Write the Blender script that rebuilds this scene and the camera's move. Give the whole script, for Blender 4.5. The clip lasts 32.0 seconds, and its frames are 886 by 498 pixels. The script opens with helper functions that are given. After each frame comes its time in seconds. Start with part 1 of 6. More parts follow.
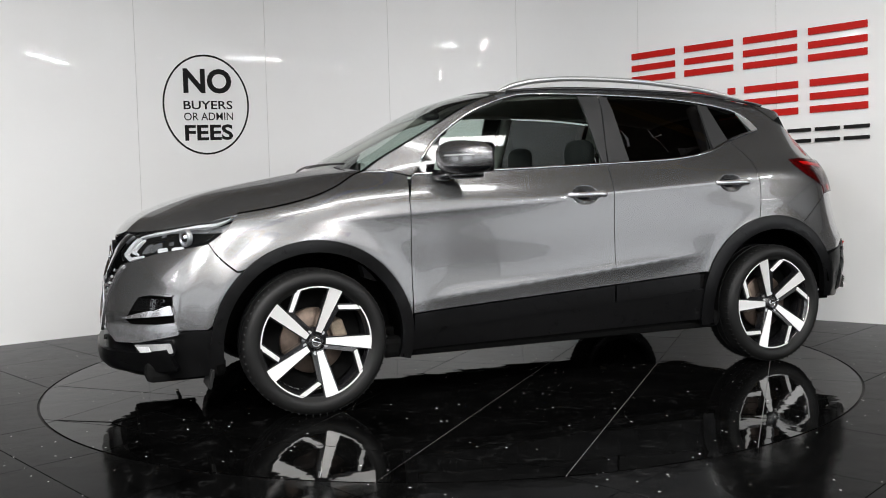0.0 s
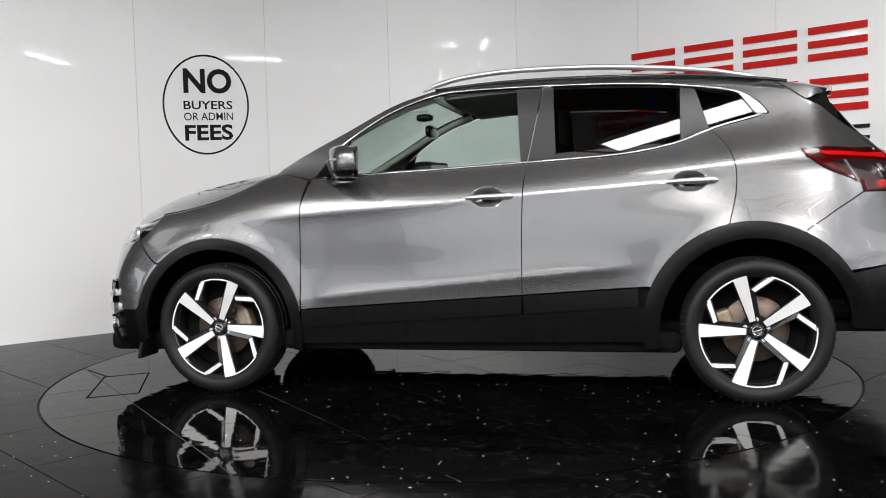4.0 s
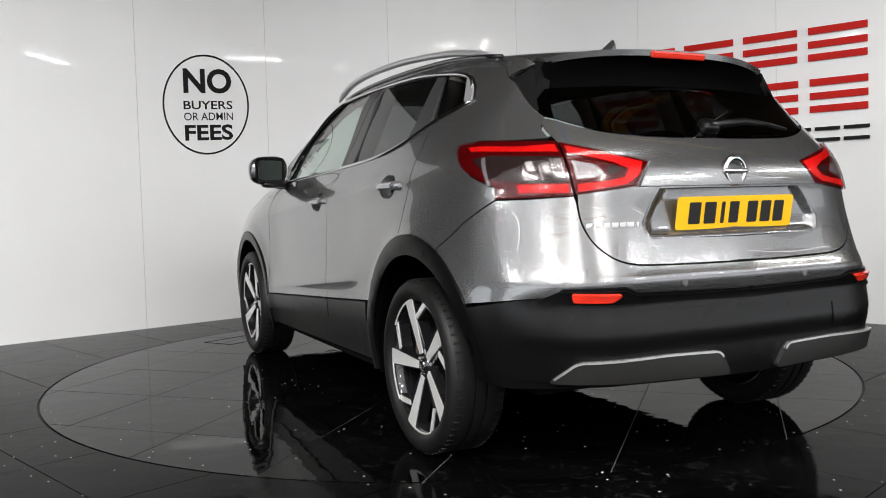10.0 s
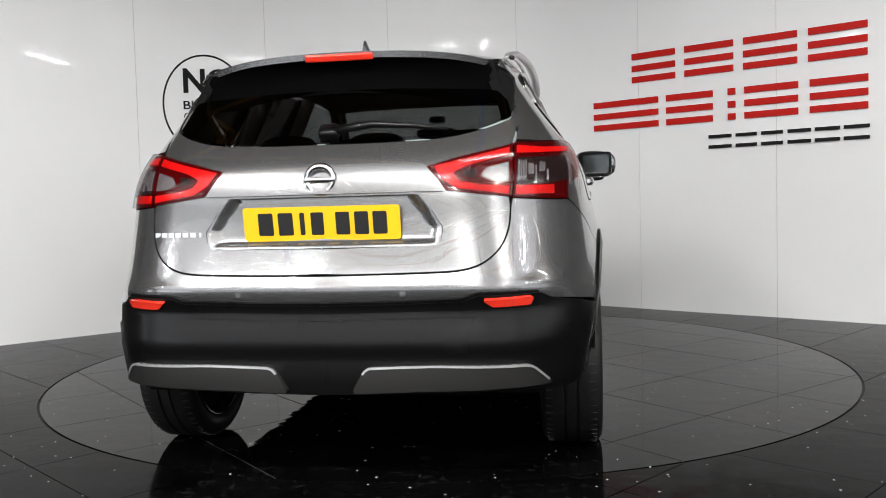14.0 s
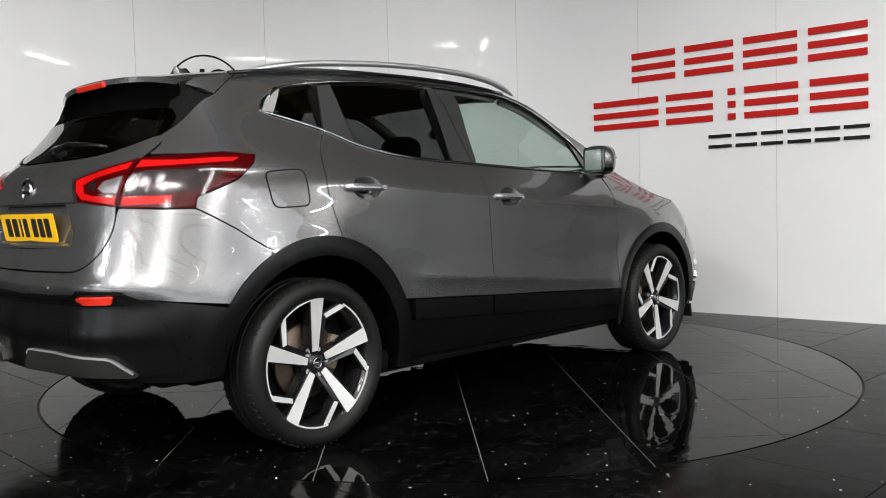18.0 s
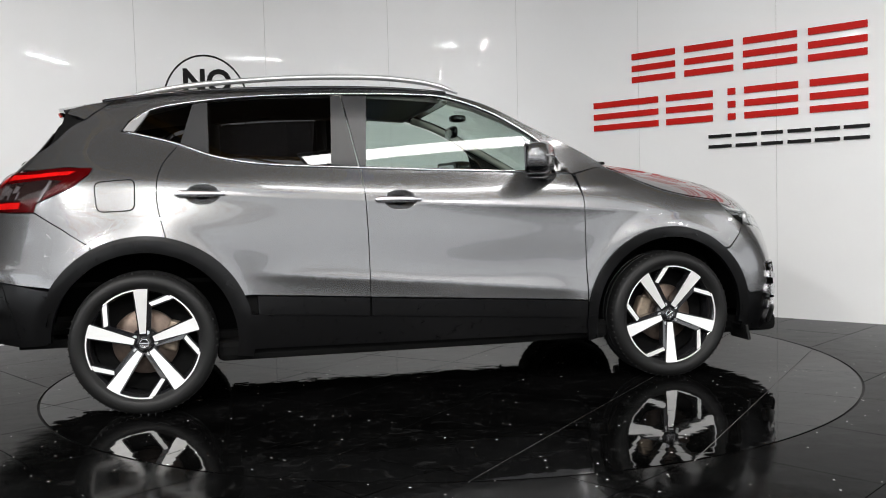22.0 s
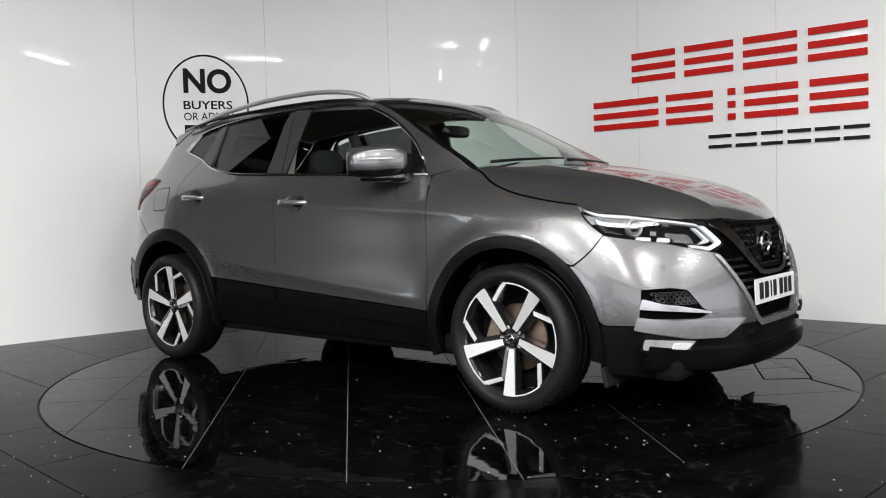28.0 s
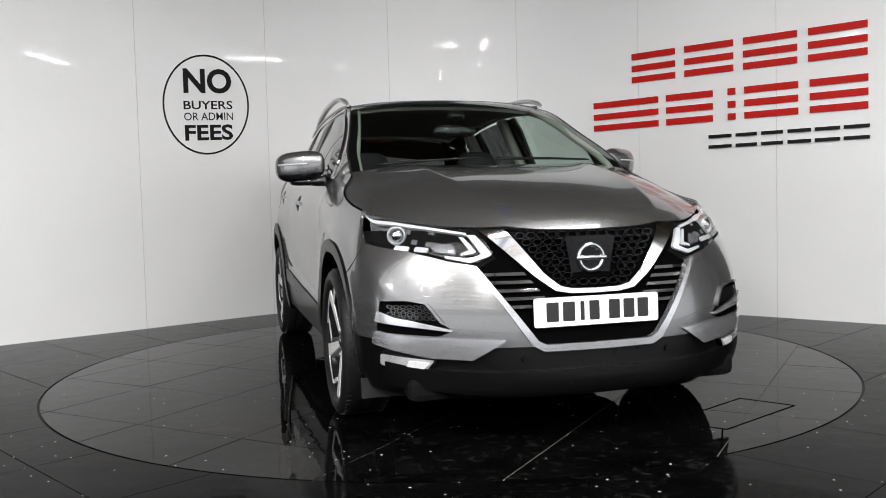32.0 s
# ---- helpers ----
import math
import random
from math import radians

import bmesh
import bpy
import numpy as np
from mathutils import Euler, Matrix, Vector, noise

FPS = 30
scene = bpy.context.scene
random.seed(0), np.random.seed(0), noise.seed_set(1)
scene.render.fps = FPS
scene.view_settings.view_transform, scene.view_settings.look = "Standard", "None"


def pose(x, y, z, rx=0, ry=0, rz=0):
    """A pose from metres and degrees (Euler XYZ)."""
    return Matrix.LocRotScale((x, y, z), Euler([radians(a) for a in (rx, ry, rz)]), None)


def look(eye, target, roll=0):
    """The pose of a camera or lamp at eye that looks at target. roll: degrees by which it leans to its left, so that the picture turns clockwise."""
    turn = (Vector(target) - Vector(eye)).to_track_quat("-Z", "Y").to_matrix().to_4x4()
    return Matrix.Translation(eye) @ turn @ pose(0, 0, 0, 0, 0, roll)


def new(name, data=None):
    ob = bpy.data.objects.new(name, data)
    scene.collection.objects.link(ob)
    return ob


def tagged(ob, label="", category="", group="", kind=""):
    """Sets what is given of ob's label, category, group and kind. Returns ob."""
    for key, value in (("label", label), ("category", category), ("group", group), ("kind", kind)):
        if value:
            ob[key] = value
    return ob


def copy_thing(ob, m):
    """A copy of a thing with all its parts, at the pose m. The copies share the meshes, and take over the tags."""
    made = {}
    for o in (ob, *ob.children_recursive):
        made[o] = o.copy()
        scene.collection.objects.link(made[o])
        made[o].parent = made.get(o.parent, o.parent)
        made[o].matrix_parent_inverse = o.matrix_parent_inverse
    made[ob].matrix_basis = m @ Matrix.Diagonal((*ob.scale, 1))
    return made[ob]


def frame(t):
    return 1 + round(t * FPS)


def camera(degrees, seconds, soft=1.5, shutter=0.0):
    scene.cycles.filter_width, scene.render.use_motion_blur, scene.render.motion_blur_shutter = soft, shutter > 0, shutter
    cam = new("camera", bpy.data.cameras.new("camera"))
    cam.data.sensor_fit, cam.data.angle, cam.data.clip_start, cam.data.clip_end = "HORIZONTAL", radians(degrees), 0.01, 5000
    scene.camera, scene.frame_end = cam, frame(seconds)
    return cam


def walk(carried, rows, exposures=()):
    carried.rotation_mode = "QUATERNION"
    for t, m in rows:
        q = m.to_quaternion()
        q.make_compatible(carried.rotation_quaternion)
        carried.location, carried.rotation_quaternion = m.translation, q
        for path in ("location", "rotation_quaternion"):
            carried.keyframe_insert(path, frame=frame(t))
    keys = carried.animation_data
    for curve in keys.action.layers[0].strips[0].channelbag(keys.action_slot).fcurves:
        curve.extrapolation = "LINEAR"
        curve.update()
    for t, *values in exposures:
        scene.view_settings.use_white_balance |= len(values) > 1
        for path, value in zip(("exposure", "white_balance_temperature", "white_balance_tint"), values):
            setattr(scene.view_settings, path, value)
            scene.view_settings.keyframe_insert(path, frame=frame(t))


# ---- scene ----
# ---- camera: fixed on a stand in front of the turntable ----
cam = camera(54.49, 32.0, soft=1.0)
CAM_POSE = look((0.0, -5.1024, 0.9451), (-0.01953, -0.10937, 0.68159), -1.494)
walk(cam, [(0.0, CAM_POSE), (32.0, CAM_POSE)], [(0.0, 0.14), (32.0, 0.14)])

TURN_START, TURN_RATE = 202.316, -8.634      # degrees, degrees a second
CAR_OFFSET = Vector((-0.302, 0.048, 0.0))    # middle of the wheelbase from the pivot
DISC_R = 2.228


# ---- light ----
world = bpy.data.worlds.new("hall_air")
scene.world = world
world.use_nodes = True
world.node_tree.nodes["Background"].inputs[0].default_value = (0.9, 0.95, 1.0, 1)
world.node_tree.nodes["Background"].inputs[1].default_value = 0.012


def strip_lamp(x, y, z, length, width, watts, rz=0.0, rx=0.0, color=(1.0, 0.985, 0.96)):
    data = bpy.data.lights.new("strip_light_lamp", "AREA")
    data.shape, data.size, data.size_y = "RECTANGLE", length, width
    data.energy, data.color = watts, color
    ob = new("strip_light_lamp", data)
    ob.matrix_world = pose(x, y, z, rx, 0, rz)
    return ob


# hanging batten lights: x, y, z, length, turn, watts
BATTENS = [(-3.6, -5.6, 4.2, 1.5, 90, 238), (-0.8, -6.4, 4.2, 1.5, 0, 277), (3.4, -6.6, 4.2, 1.5, 90, 198), (7.8, -5.8, 4.2, 1.5, 0, 172),
           (-0.5, -10.3, 4.2, 1.5, 90, 224), (-4.1, -8.4, 4.2, 1.5, 0, 198), (8.8, -2.4, 4.2, 1.5, 90, 106), (-8.2, -6.0, 4.2, 1.5, 0, 172), (4.6, -10.0, 4.2, 1.5, 0, 198)]
FAR_BATTENS = [(10.6, -8.4), (13.6, -10.7), (17.6, -13.2), (17.5, -16.9), (4.5, -12.0), (-4.5, -14.0), (-9.5, -9.0), (9.0, -15.0), (12.5, -4.0), (0.0, -18.0), (-8.0, -19.0), (7.5, -20.0), (-12.5, -14.0), (3.6, -15.5), (-2.2, -12.6), (6.8, -10.4), (-7.2, -11.8), (11.6, -12.2), (-4.2, -17.4)]
for x, y, z, length, turn, watts in BATTENS:
    strip_lamp(x, y, z - 0.012, length, 0.12, watts, turn)
# the long light box over the stand
BOX_LIGHT = (1.7, -3.4, 4.95, 3.4, 0.38, 28)
strip_lamp(*BOX_LIGHT[:5], 76, BOX_LIGHT[5])
# daylight through the door opening in the west wall
door_light = bpy.data.lights.new("doorway_daylight", "AREA")
door_light.shape, door_light.size, door_light.size_y, door_light.energy, door_light.color = "RECTANGLE", 1.8, 2.0, 22, (0.88, 0.94, 1.0)
new("doorway_daylight", door_light).matrix_world = look((-16.85, -5.0, 1.8), (0.0, -0.9, 1.3))


# ---- materials ----
def material(name, color, rough=0.5, metal=0.0, coat=0.0, grain=0.0, scale=40.0, bump=0.0, spec=0.5, vary=0.0, emit=0.0, coat_rough=0.03):
    """A principled surface with noise at two scales in its colour and relief."""
    m = bpy.data.materials.new(name)
    m.use_nodes = True
    nt = m.node_tree
    b = nt.nodes["Principled BSDF"]
    b.inputs["Base Color"].default_value = (*color, 1)
    b.inputs["Roughness"].default_value = rough
    b.inputs["Metallic"].default_value = metal
    b.inputs["Coat Weight"].default_value = coat
    b.inputs["Coat Roughness"].default_value = coat_rough
    b.inputs["Specular IOR Level"].default_value = spec
    if emit:
        b.inputs["Emission Color"].default_value = (*color, 1)
        b.inputs["Emission Strength"].default_value = emit
    if grain or bump or vary:
        tex = nt.nodes.new("ShaderNodeTexCoord")
        fine, broad = nt.nodes.new("ShaderNodeTexNoise"), nt.nodes.new("ShaderNodeTexNoise")
        fine.inputs["Scale"].default_value, broad.inputs["Scale"].default_value = scale, scale / 14
        fine.inputs["Detail"].default_value, broad.inputs["Detail"].default_value = 6, 4
        nt.links.new(tex.outputs["Object"], fine.inputs["Vector"])
        nt.links.new(tex.outputs["Object"], broad.inputs["Vector"])
        both = nt.nodes.new("ShaderNodeMix")
        both.inputs[0].default_value = 0.5
        nt.links.new(fine.outputs["Fac"], both.inputs[2])
        nt.links.new(broad.outputs["Fac"], both.inputs[3])
        if grain:
            ramp = nt.nodes.new("ShaderNodeMapRange")
            ramp.inputs["From Min"].default_value, ramp.inputs["From Max"].default_value = 0.3, 0.7
            ramp.inputs["To Min"].default_value, ramp.inputs["To Max"].default_value = 1 - grain, 1 + grain
            nt.links.new(both.outputs[0], ramp.inputs["Value"])
            mul = nt.nodes.new("ShaderNodeVectorMath")
            mul.operation = "SCALE"
            mul.inputs[0].default_value = color
            nt.links.new(ramp.outputs[0], mul.inputs["Scale"])
            nt.links.new(mul.outputs[0], b.inputs["Base Color"])
        if vary:
            rr = nt.nodes.new("ShaderNodeMapRange")
            rr.inputs["From Min"].default_value, rr.inputs["From Max"].default_value = 0.3, 0.7
            rr.inputs["To Min"].default_value, rr.inputs["To Max"].default_value = max(0.0, rough - vary), rough + vary
            nt.links.new(both.outputs[0], rr.inputs["Value"])
            nt.links.new(rr.outputs[0], b.inputs["Roughness"])
        if bump:
            bn = nt.nodes.new("ShaderNodeBump")
            bn.inputs["Strength"].default_value, bn.inputs["Distance"].default_value = 0.6, bump
            nt.links.new(fine.outputs["Fac"], bn.inputs["Height"])
            nt.links.new(bn.outputs[0], b.inputs["Normal"])
    return m


def glass(name, tint, gloss=1.0, rough=0.0):
    """Thin sheet glass: light passes straight through a tint, with a Fresnel gloss."""
    m = bpy.data.materials.new(name)
    m.use_nodes = True
    nt = m.node_tree
    nt.nodes.remove(nt.nodes["Principled BSDF"])
    clear, shine, mix, face, power, level = (nt.nodes.new("ShaderNode" + k) for k in ("BsdfTransparent", "BsdfGlossy", "MixShader", "LayerWeight", "Math", "MapRange"))
    clear.inputs[0].default_value = (*tint, 1)
    shine.inputs["Roughness"].default_value = rough
    shine.inputs["Color"].default_value = (gloss, gloss, gloss, 1)
    face.inputs[0].default_value = 0.5
    power.operation = "POWER"
    power.inputs[1].default_value = 5.0
    level.inputs["To Min"].default_value, level.inputs["To Max"].default_value = 0.055, 1.0
    nt.links.new(face.outputs["Facing"], power.inputs[0])
    nt.links.new(power.outputs[0], level.inputs["Value"])
    nt.links.new(level.outputs[0], mix.inputs[0])
    nt.links.new(clear.outputs[0], mix.inputs[1])
    nt.links.new(shine.outputs[0], mix.inputs[2])
    nt.links.new(mix.outputs[0], nt.nodes["Material Output"].inputs["Surface"])
    return m


def granite(name, rough, spec):
    """Polished black granite with fine pale flecks, faint clouding and scuffs."""
    m = material(name, (0.012, 0.012, 0.013), rough, vary=rough * 0.6, scale=9, spec=spec)
    nt = m.node_tree
    b = nt.nodes["Principled BSDF"]
    tex = nt.nodes.new("ShaderNodeTexCoord")
    cells, cloud = nt.nodes.new("ShaderNodeTexVoronoi"), nt.nodes.new("ShaderNodeTexNoise")
    cells.inputs["Scale"].default_value = 42
    cloud.inputs["Scale"].default_value, cloud.inputs["Detail"].default_value = 3.0, 8
    for n in (cells, cloud):
        nt.links.new(tex.outputs["Object"], n.inputs["Vector"])
    # a fleck only in the few cells whose random value is high
    sep = nt.nodes.new("ShaderNodeSeparateColor")
    nt.links.new(cells.outputs["Color"], sep.inputs[0])
    rare, near, fleck = (nt.nodes.new("ShaderNodeMath") for _ in range(3))
    rare.operation, near.operation, fleck.operation = "GREATER_THAN", "LESS_THAN", "MULTIPLY"
    rare.inputs[1].default_value, near.inputs[1].default_value = 0.955, 0.17
    nt.links.new(sep.outputs[0], rare.inputs[0])
    nt.links.new(cells.outputs["Distance"], near.inputs[0])
    nt.links.new(rare.outputs[0], fleck.inputs[0])
    nt.links.new(near.outputs[0], fleck.inputs[1])
    tone = nt.nodes.new("ShaderNodeMapRange")
    tone.inputs["From Min"].default_value, tone.inputs["From Max"].default_value = 0.3, 0.75
    tone.inputs["To Min"].default_value, tone.inputs["To Max"].default_value = 0.0006, 0.003
    nt.links.new(cloud.outputs["Fac"], tone.inputs["Value"])
    # slight waviness of the polish
    wave, lift = nt.nodes.new("ShaderNodeTexNoise"), nt.nodes.new("ShaderNodeBump")
    wave.inputs["Scale"].default_value, wave.inputs["Detail"].default_value = 7.0, 2
    nt.links.new(tex.outputs["Object"], wave.inputs["Vector"])
    lift.inputs["Strength"].default_value, lift.inputs["Distance"].default_value = 0.3, 0.0036
    nt.links.new(wave.outputs["Fac"], lift.inputs["Height"])
    nt.links.new(lift.outputs[0], b.inputs["Normal"])
    # dull scuffs left by tyres and shoes
    scuff, dull, total = nt.nodes.new("ShaderNodeTexNoise"), nt.nodes.new("ShaderNodeMapRange"), nt.nodes.new("ShaderNodeMath")
    scuff.inputs["Scale"].default_value, scuff.inputs["Detail"].default_value, scuff.inputs["Distortion"].default_value = 16.0, 9, 1.5
    nt.links.new(tex.outputs["Object"], scuff.inputs["Vector"])
    dull.inputs["From Min"].default_value, dull.inputs["From Max"].default_value = 0.57, 0.72
    dull.inputs["To Max"].default_value = 0.009
    nt.links.new(scuff.outputs["Fac"], dull.inputs["Value"])
    total.operation = "ADD"
    nt.links.new(tone.outputs[0], total.inputs[0])
    nt.links.new(dull.outputs[0], total.inputs[1])
    mix = nt.nodes.new("ShaderNodeMix")
    mix.data_type = "RGBA"
    mix.inputs["B"].default_value = (0.75, 0.75, 0.73, 1)
    nt.links.new(fleck.outputs[0], mix.inputs["Factor"])
    nt.links.new(total.outputs[0], mix.inputs["A"])
    nt.links.new(mix.outputs["Result"], b.inputs["Base Color"])
    return m


def paint(name, color):
    """Metallic car paint: flakes under clear lacquer."""
    return material(name, color, 0.25, metal=0.80, coat=1.0, coat_rough=0.015, grain=0.03, scale=5)


M_PAINT = paint("gunmetal_paint", (0.172, 0.172, 0.175))
M_CLAD = material("black_textured_plastic", (0.003, 0.003, 0.0032), 0.28, spec=0.24, grain=0.08, scale=300, vary=0.01)
M_PILLAR = material("satin_black_pillar_film", (0.030, 0.030, 0.031), 0.33, spec=0.6, grain=0.1, scale=200)
M_GLOSSBLACK = material("gloss_black_plastic", (0.006, 0.006, 0.007), 0.08, coat=0.6)
M_MATBLACK = material("matt_black_lining", (0.006, 0.006, 0.006), 0.9, spec=0.05, grain=0.3, scale=60)
M_CHROME = material("chrome_trim", (0.60, 0.60, 0.61), 0.12, metal=1.0)
M_SATIN = material("satin_aluminium", (0.70, 0.70, 0.71), 0.34, metal=0.8, vary=0.05, scale=30)
M_SILVER = material("silver_painted_trim", (0.48, 0.48, 0.50), 0.24, metal=0.8, coat=0.8)
M_RUBBER = material("tyre_rubber", (0.006, 0.006, 0.006), 0.5, spec=0.25, grain=0.25, scale=50, bump=0.0006, vary=0.08)
M_MACHINED = material("machined_alloy", (0.88, 0.87, 0.86), 0.38, metal=0.55, coat=0.6, vary=0.05, scale=120)
M_RIMBLACK = material("gloss_black_alloy", (0.01, 0.01, 0.011), 0.12, coat=0.8)
M_DISC = material("worn_brake_steel", (0.13, 0.098, 0.080), 0.45, metal=0.8, grain=0.35, scale=40)
M_CALIPER = material("grey_cast_caliper", (0.25, 0.2, 0.15), 0.6, metal=0.5, grain=0.3, scale=60)
M_GLASS = glass("clear_car_glass", (0.72, 0.80, 0.76))
M_PRIVACY = glass("dark_privacy_glass", (0.10, 0.10, 0.105))
M_LAMPCOVER = glass("tail_lamp_cover", (0.95, 0.90, 0.90), gloss=0.45)
M_LENS = glass("clear_lamp_lens", (0.93, 0.95, 0.96))
M_REDLENS = material("red_lamp_lens", (0.055, 0.001, 0.0015), 0.15, spec=0.2)
M_REFLECTOR = material("red_reflector", (0.62, 0.03, 0.015), 0.2, coat=1.0, grain=0.2, scale=400)
M_FABRIC = material("dark_seat_fabric", (0.018, 0.018, 0.02), 0.85, grain=0.3, scale=120, bump=0.001)
M_HEADLINING = material("pale_headlining", (0.42, 0.40, 0.37), 0.9, grain=0.08, scale=80)
M_DASH = material("charcoal_dashboard", (0.02, 0.02, 0.021), 0.6, grain=0.2, scale=200, bump=0.0005)
M_YELLOW = material("yellow_plate", (0.80, 0.46, 0.012), 0.35, coat=0.5, grain=0.03, scale=30)
M_WHITEPLATE = material("white_plate", (0.80, 0.80, 0.80), 0.35, coat=0.5, grain=0.02, scale=30)
M_BLACKINK = material("black_ink", (0.012, 0.012, 0.012), 0.45)
M_LED = material("clear_ribbed_lens", (0.72, 0.72, 0.73), 0.22, metal=0.6, coat=1.0, grain=0.35, scale=160)
M_WALL = material("glossy_white_wall_panel", (0.82, 0.82, 0.82), 0.45, coat=0.32, grain=0.015, scale=3.0, coat_rough=0.03)
M_SEAM = material("grey_panel_joint", (0.55, 0.55, 0.54), 0.5)
M_GRANITE = granite("black_granite_tile", 0.12, 0.018)
M_GRANITE_DISC = granite("black_granite_disc_tile", 0.03, 0.058)
M_GROUT = material("pale_grey_grout", (0.11, 0.109, 0.107), 0.8, grain=0.3, scale=30)
M_GAP = material("dark_disc_gap", (0.004, 0.004, 0.004), 0.6)
M_RED = material("red_acrylic", (0.50, 0.010, 0.006), 0.5, spec=0.15, grain=0.03, scale=10)
M_SIGNBLACK = material("black_acrylic", (0.005, 0.005, 0.005), 0.45, spec=0.15)
M_DARKWALL = material("dim_hall_cladding", (0.10, 0.095, 0.09), 0.8, grain=0.25, scale=4)
M_ROOFSHEET = material("brown_roof_boarding", (0.20, 0.14, 0.085), 0.85, grain=0.3, scale=5)
M_BEAM_Y = material("yellow_painted_steel", (0.62, 0.33, 0.04), 0.5, grain=0.12, scale=12)
M_BEAM_B = material("blue_painted_steel", (0.02, 0.07, 0.38), 0.5, grain=0.12, scale=12)
M_REDGUIDE = material("bright_red_light_guide", (0.55, 0.005, 0.005), 0.3, spec=0.12, grain=0.45, scale=70)
M_SMOKE = material("smoked_lamp_bowl", (0.016, 0.010, 0.010), 0.2, spec=0.2)
M_HALLWALL = material("pale_hall_wall", (0.62, 0.62, 0.61), 0.8, grain=0.15, scale=3)
# glow of the unseen sheets added outside the hall, stronger to the west
M_WESTGLOW = material("added_west_glow", (0.93, 0.96, 1.0), 0.8, emit=1.8)
M_OUTSIDEGLOW = material("added_outside_glow", (0.95, 0.97, 1.0), 0.8, emit=1.1)
M_PANEL = material("lit_tube_diffuser", (1.0, 0.985, 0.96), 0.5, emit=20.0)
M_FIN = material("dark_silver_trim", (0.05, 0.049, 0.048), 0.36, metal=0.7, coat=0.15)
M_GUIDE = material("white_running_light_guide", (0.62, 0.62, 0.64), 0.25, coat=0.6, grain=0.2, scale=120)
M_CLEAR = material("clear_prismatic_reflector", (0.26, 0.26, 0.27), 0.18, metal=0.6, coat=0.5, grain=0.5, scale=220, bump=0.002)
M_BOWL = material("dark_chrome_lamp_bowl", (0.42, 0.42, 0.43), 0.30, metal=0.7, grain=0.35, scale=60)
M_PALEROOF = material("translucent_roof_sheet", (0.70, 0.71, 0.72), 0.7, grain=0.1, scale=4, emit=1.9)
# near black without gloss: real liners and joints, and shade coloured into hollows
M_VOID = material("black_liner_and_hollow_shade", (0.002, 0.002, 0.002), 0.95, spec=0.0, grain=0.2, scale=50)
M_HOUSING = material("white_lamp_housing", (0.7, 0.7, 0.7), 0.5)


# ---- mesh helpers ----
def part(name, bm, mat, parent, label="", smooth=True):
    """Links a bmesh as one mesh object under a thing or a part."""
    me = bpy.data.meshes.new(name)
    bm.to_mesh(me)
    bm.free()
    for p in me.polygons:
        p.use_smooth = smooth
    me.materials.append(mat)
    ob = new(name, me)
    if parent:
        ob.parent = parent
    if label:
        ob["label"] = label
    return ob


def flat(ob, angle=35):
    """Smooth shading that keeps edges sharper than angle."""
    ob.data.set_sharp_from_angle(angle=radians(angle))
    return ob


def box(bm, size, at=(0, 0, 0), turn=(0, 0, 0), bevel=0.0, segments=2):
    made = bmesh.ops.create_cube(bm, size=1.0)["verts"]
    bmesh.ops.scale(bm, vec=size, verts=made)
    if bevel:
        edges = list({e for v in made for e in v.link_edges})
        made = list({v for f in bmesh.ops.bevel(bm, geom=edges, offset=bevel, segments=segments, profile=0.5, affect="EDGES")["faces"] for v in f.verts} | {v for v in made if v.is_valid})
    bmesh.ops.transform(bm, matrix=pose(*at, *turn), verts=[v for v in made if v.is_valid])
    return made


def lathe(bm, profile, segments=64, axis="y"):
    """Turns a closed or open (radius, along) profile round an axis."""
    rings = []
    for i in range(segments):
        a = 2 * math.pi * i / segments
        ring = []
        for r, h in profile:
            c, s = r * math.cos(a), r * math.sin(a)
            ring.append(bm.verts.new((c, h, s) if axis == "y" else (c, s, h)))
        rings.append(ring)
    for i in range(segments):
        a, b = rings[i], rings[(i + 1) % segments]
        for j in range(len(profile) - 1):
            f = (a[j], b[j], b[j + 1], a[j + 1])
            bm.faces.new(f)
    bmesh.ops.recalc_face_normals(bm, faces=bm.faces[:])


def prism(bm, outline, depth, m=None):
    """A solid from a flat (x, y) outline, from z 0 to depth, moved by m."""
    low = [bm.verts.new((x, y, 0)) for x, y in outline]
    high = [bm.verts.new((x, y, depth)) for x, y in outline]
    n = len(outline)
    made = [bm.faces.new(low[::-1]), bm.faces.new(high)]
    for i in range(n):
        made.append(bm.faces.new((low[i], low[(i + 1) % n], high[(i + 1) % n], high[i])))
    bmesh.ops.recalc_face_normals(bm, faces=made)
    if m is not None:
        bmesh.ops.transform(bm, matrix=m, verts=low + high)
    return low + high


def tube(bm, points, radius, sides=8, flatten=1.0):
    """A round bar along points."""
    rings = []
    pts = [Vector(p) for p in points]
    for i, p in enumerate(pts):
        d = (pts[min(i + 1, len(pts) - 1)] - pts[max(i - 1, 0)]).normalized()
        u = d.cross(Vector((0, 0, 1)))
        u = u.normalized() if u.length > 1e-4 else Vector((1, 0, 0))
        w = u.cross(d)
        r = radius(i / (len(pts) - 1)) if callable(radius) else radius
        rings.append([bm.verts.new(p + u * r * flatten * math.cos(2 * math.pi * k / sides) + w * r * math.sin(2 * math.pi * k / sides)) for k in range(sides)])
    for a, b in zip(rings, rings[1:]):
        for k in range(sides):
            bm.faces.new((a[k], a[(k + 1) % sides], b[(k + 1) % sides], b[k]))
    bm.faces.new(rings[0][::-1]), bm.faces.new(rings[-1])
    bmesh.ops.recalc_face_normals(bm, faces=bm.faces[:])


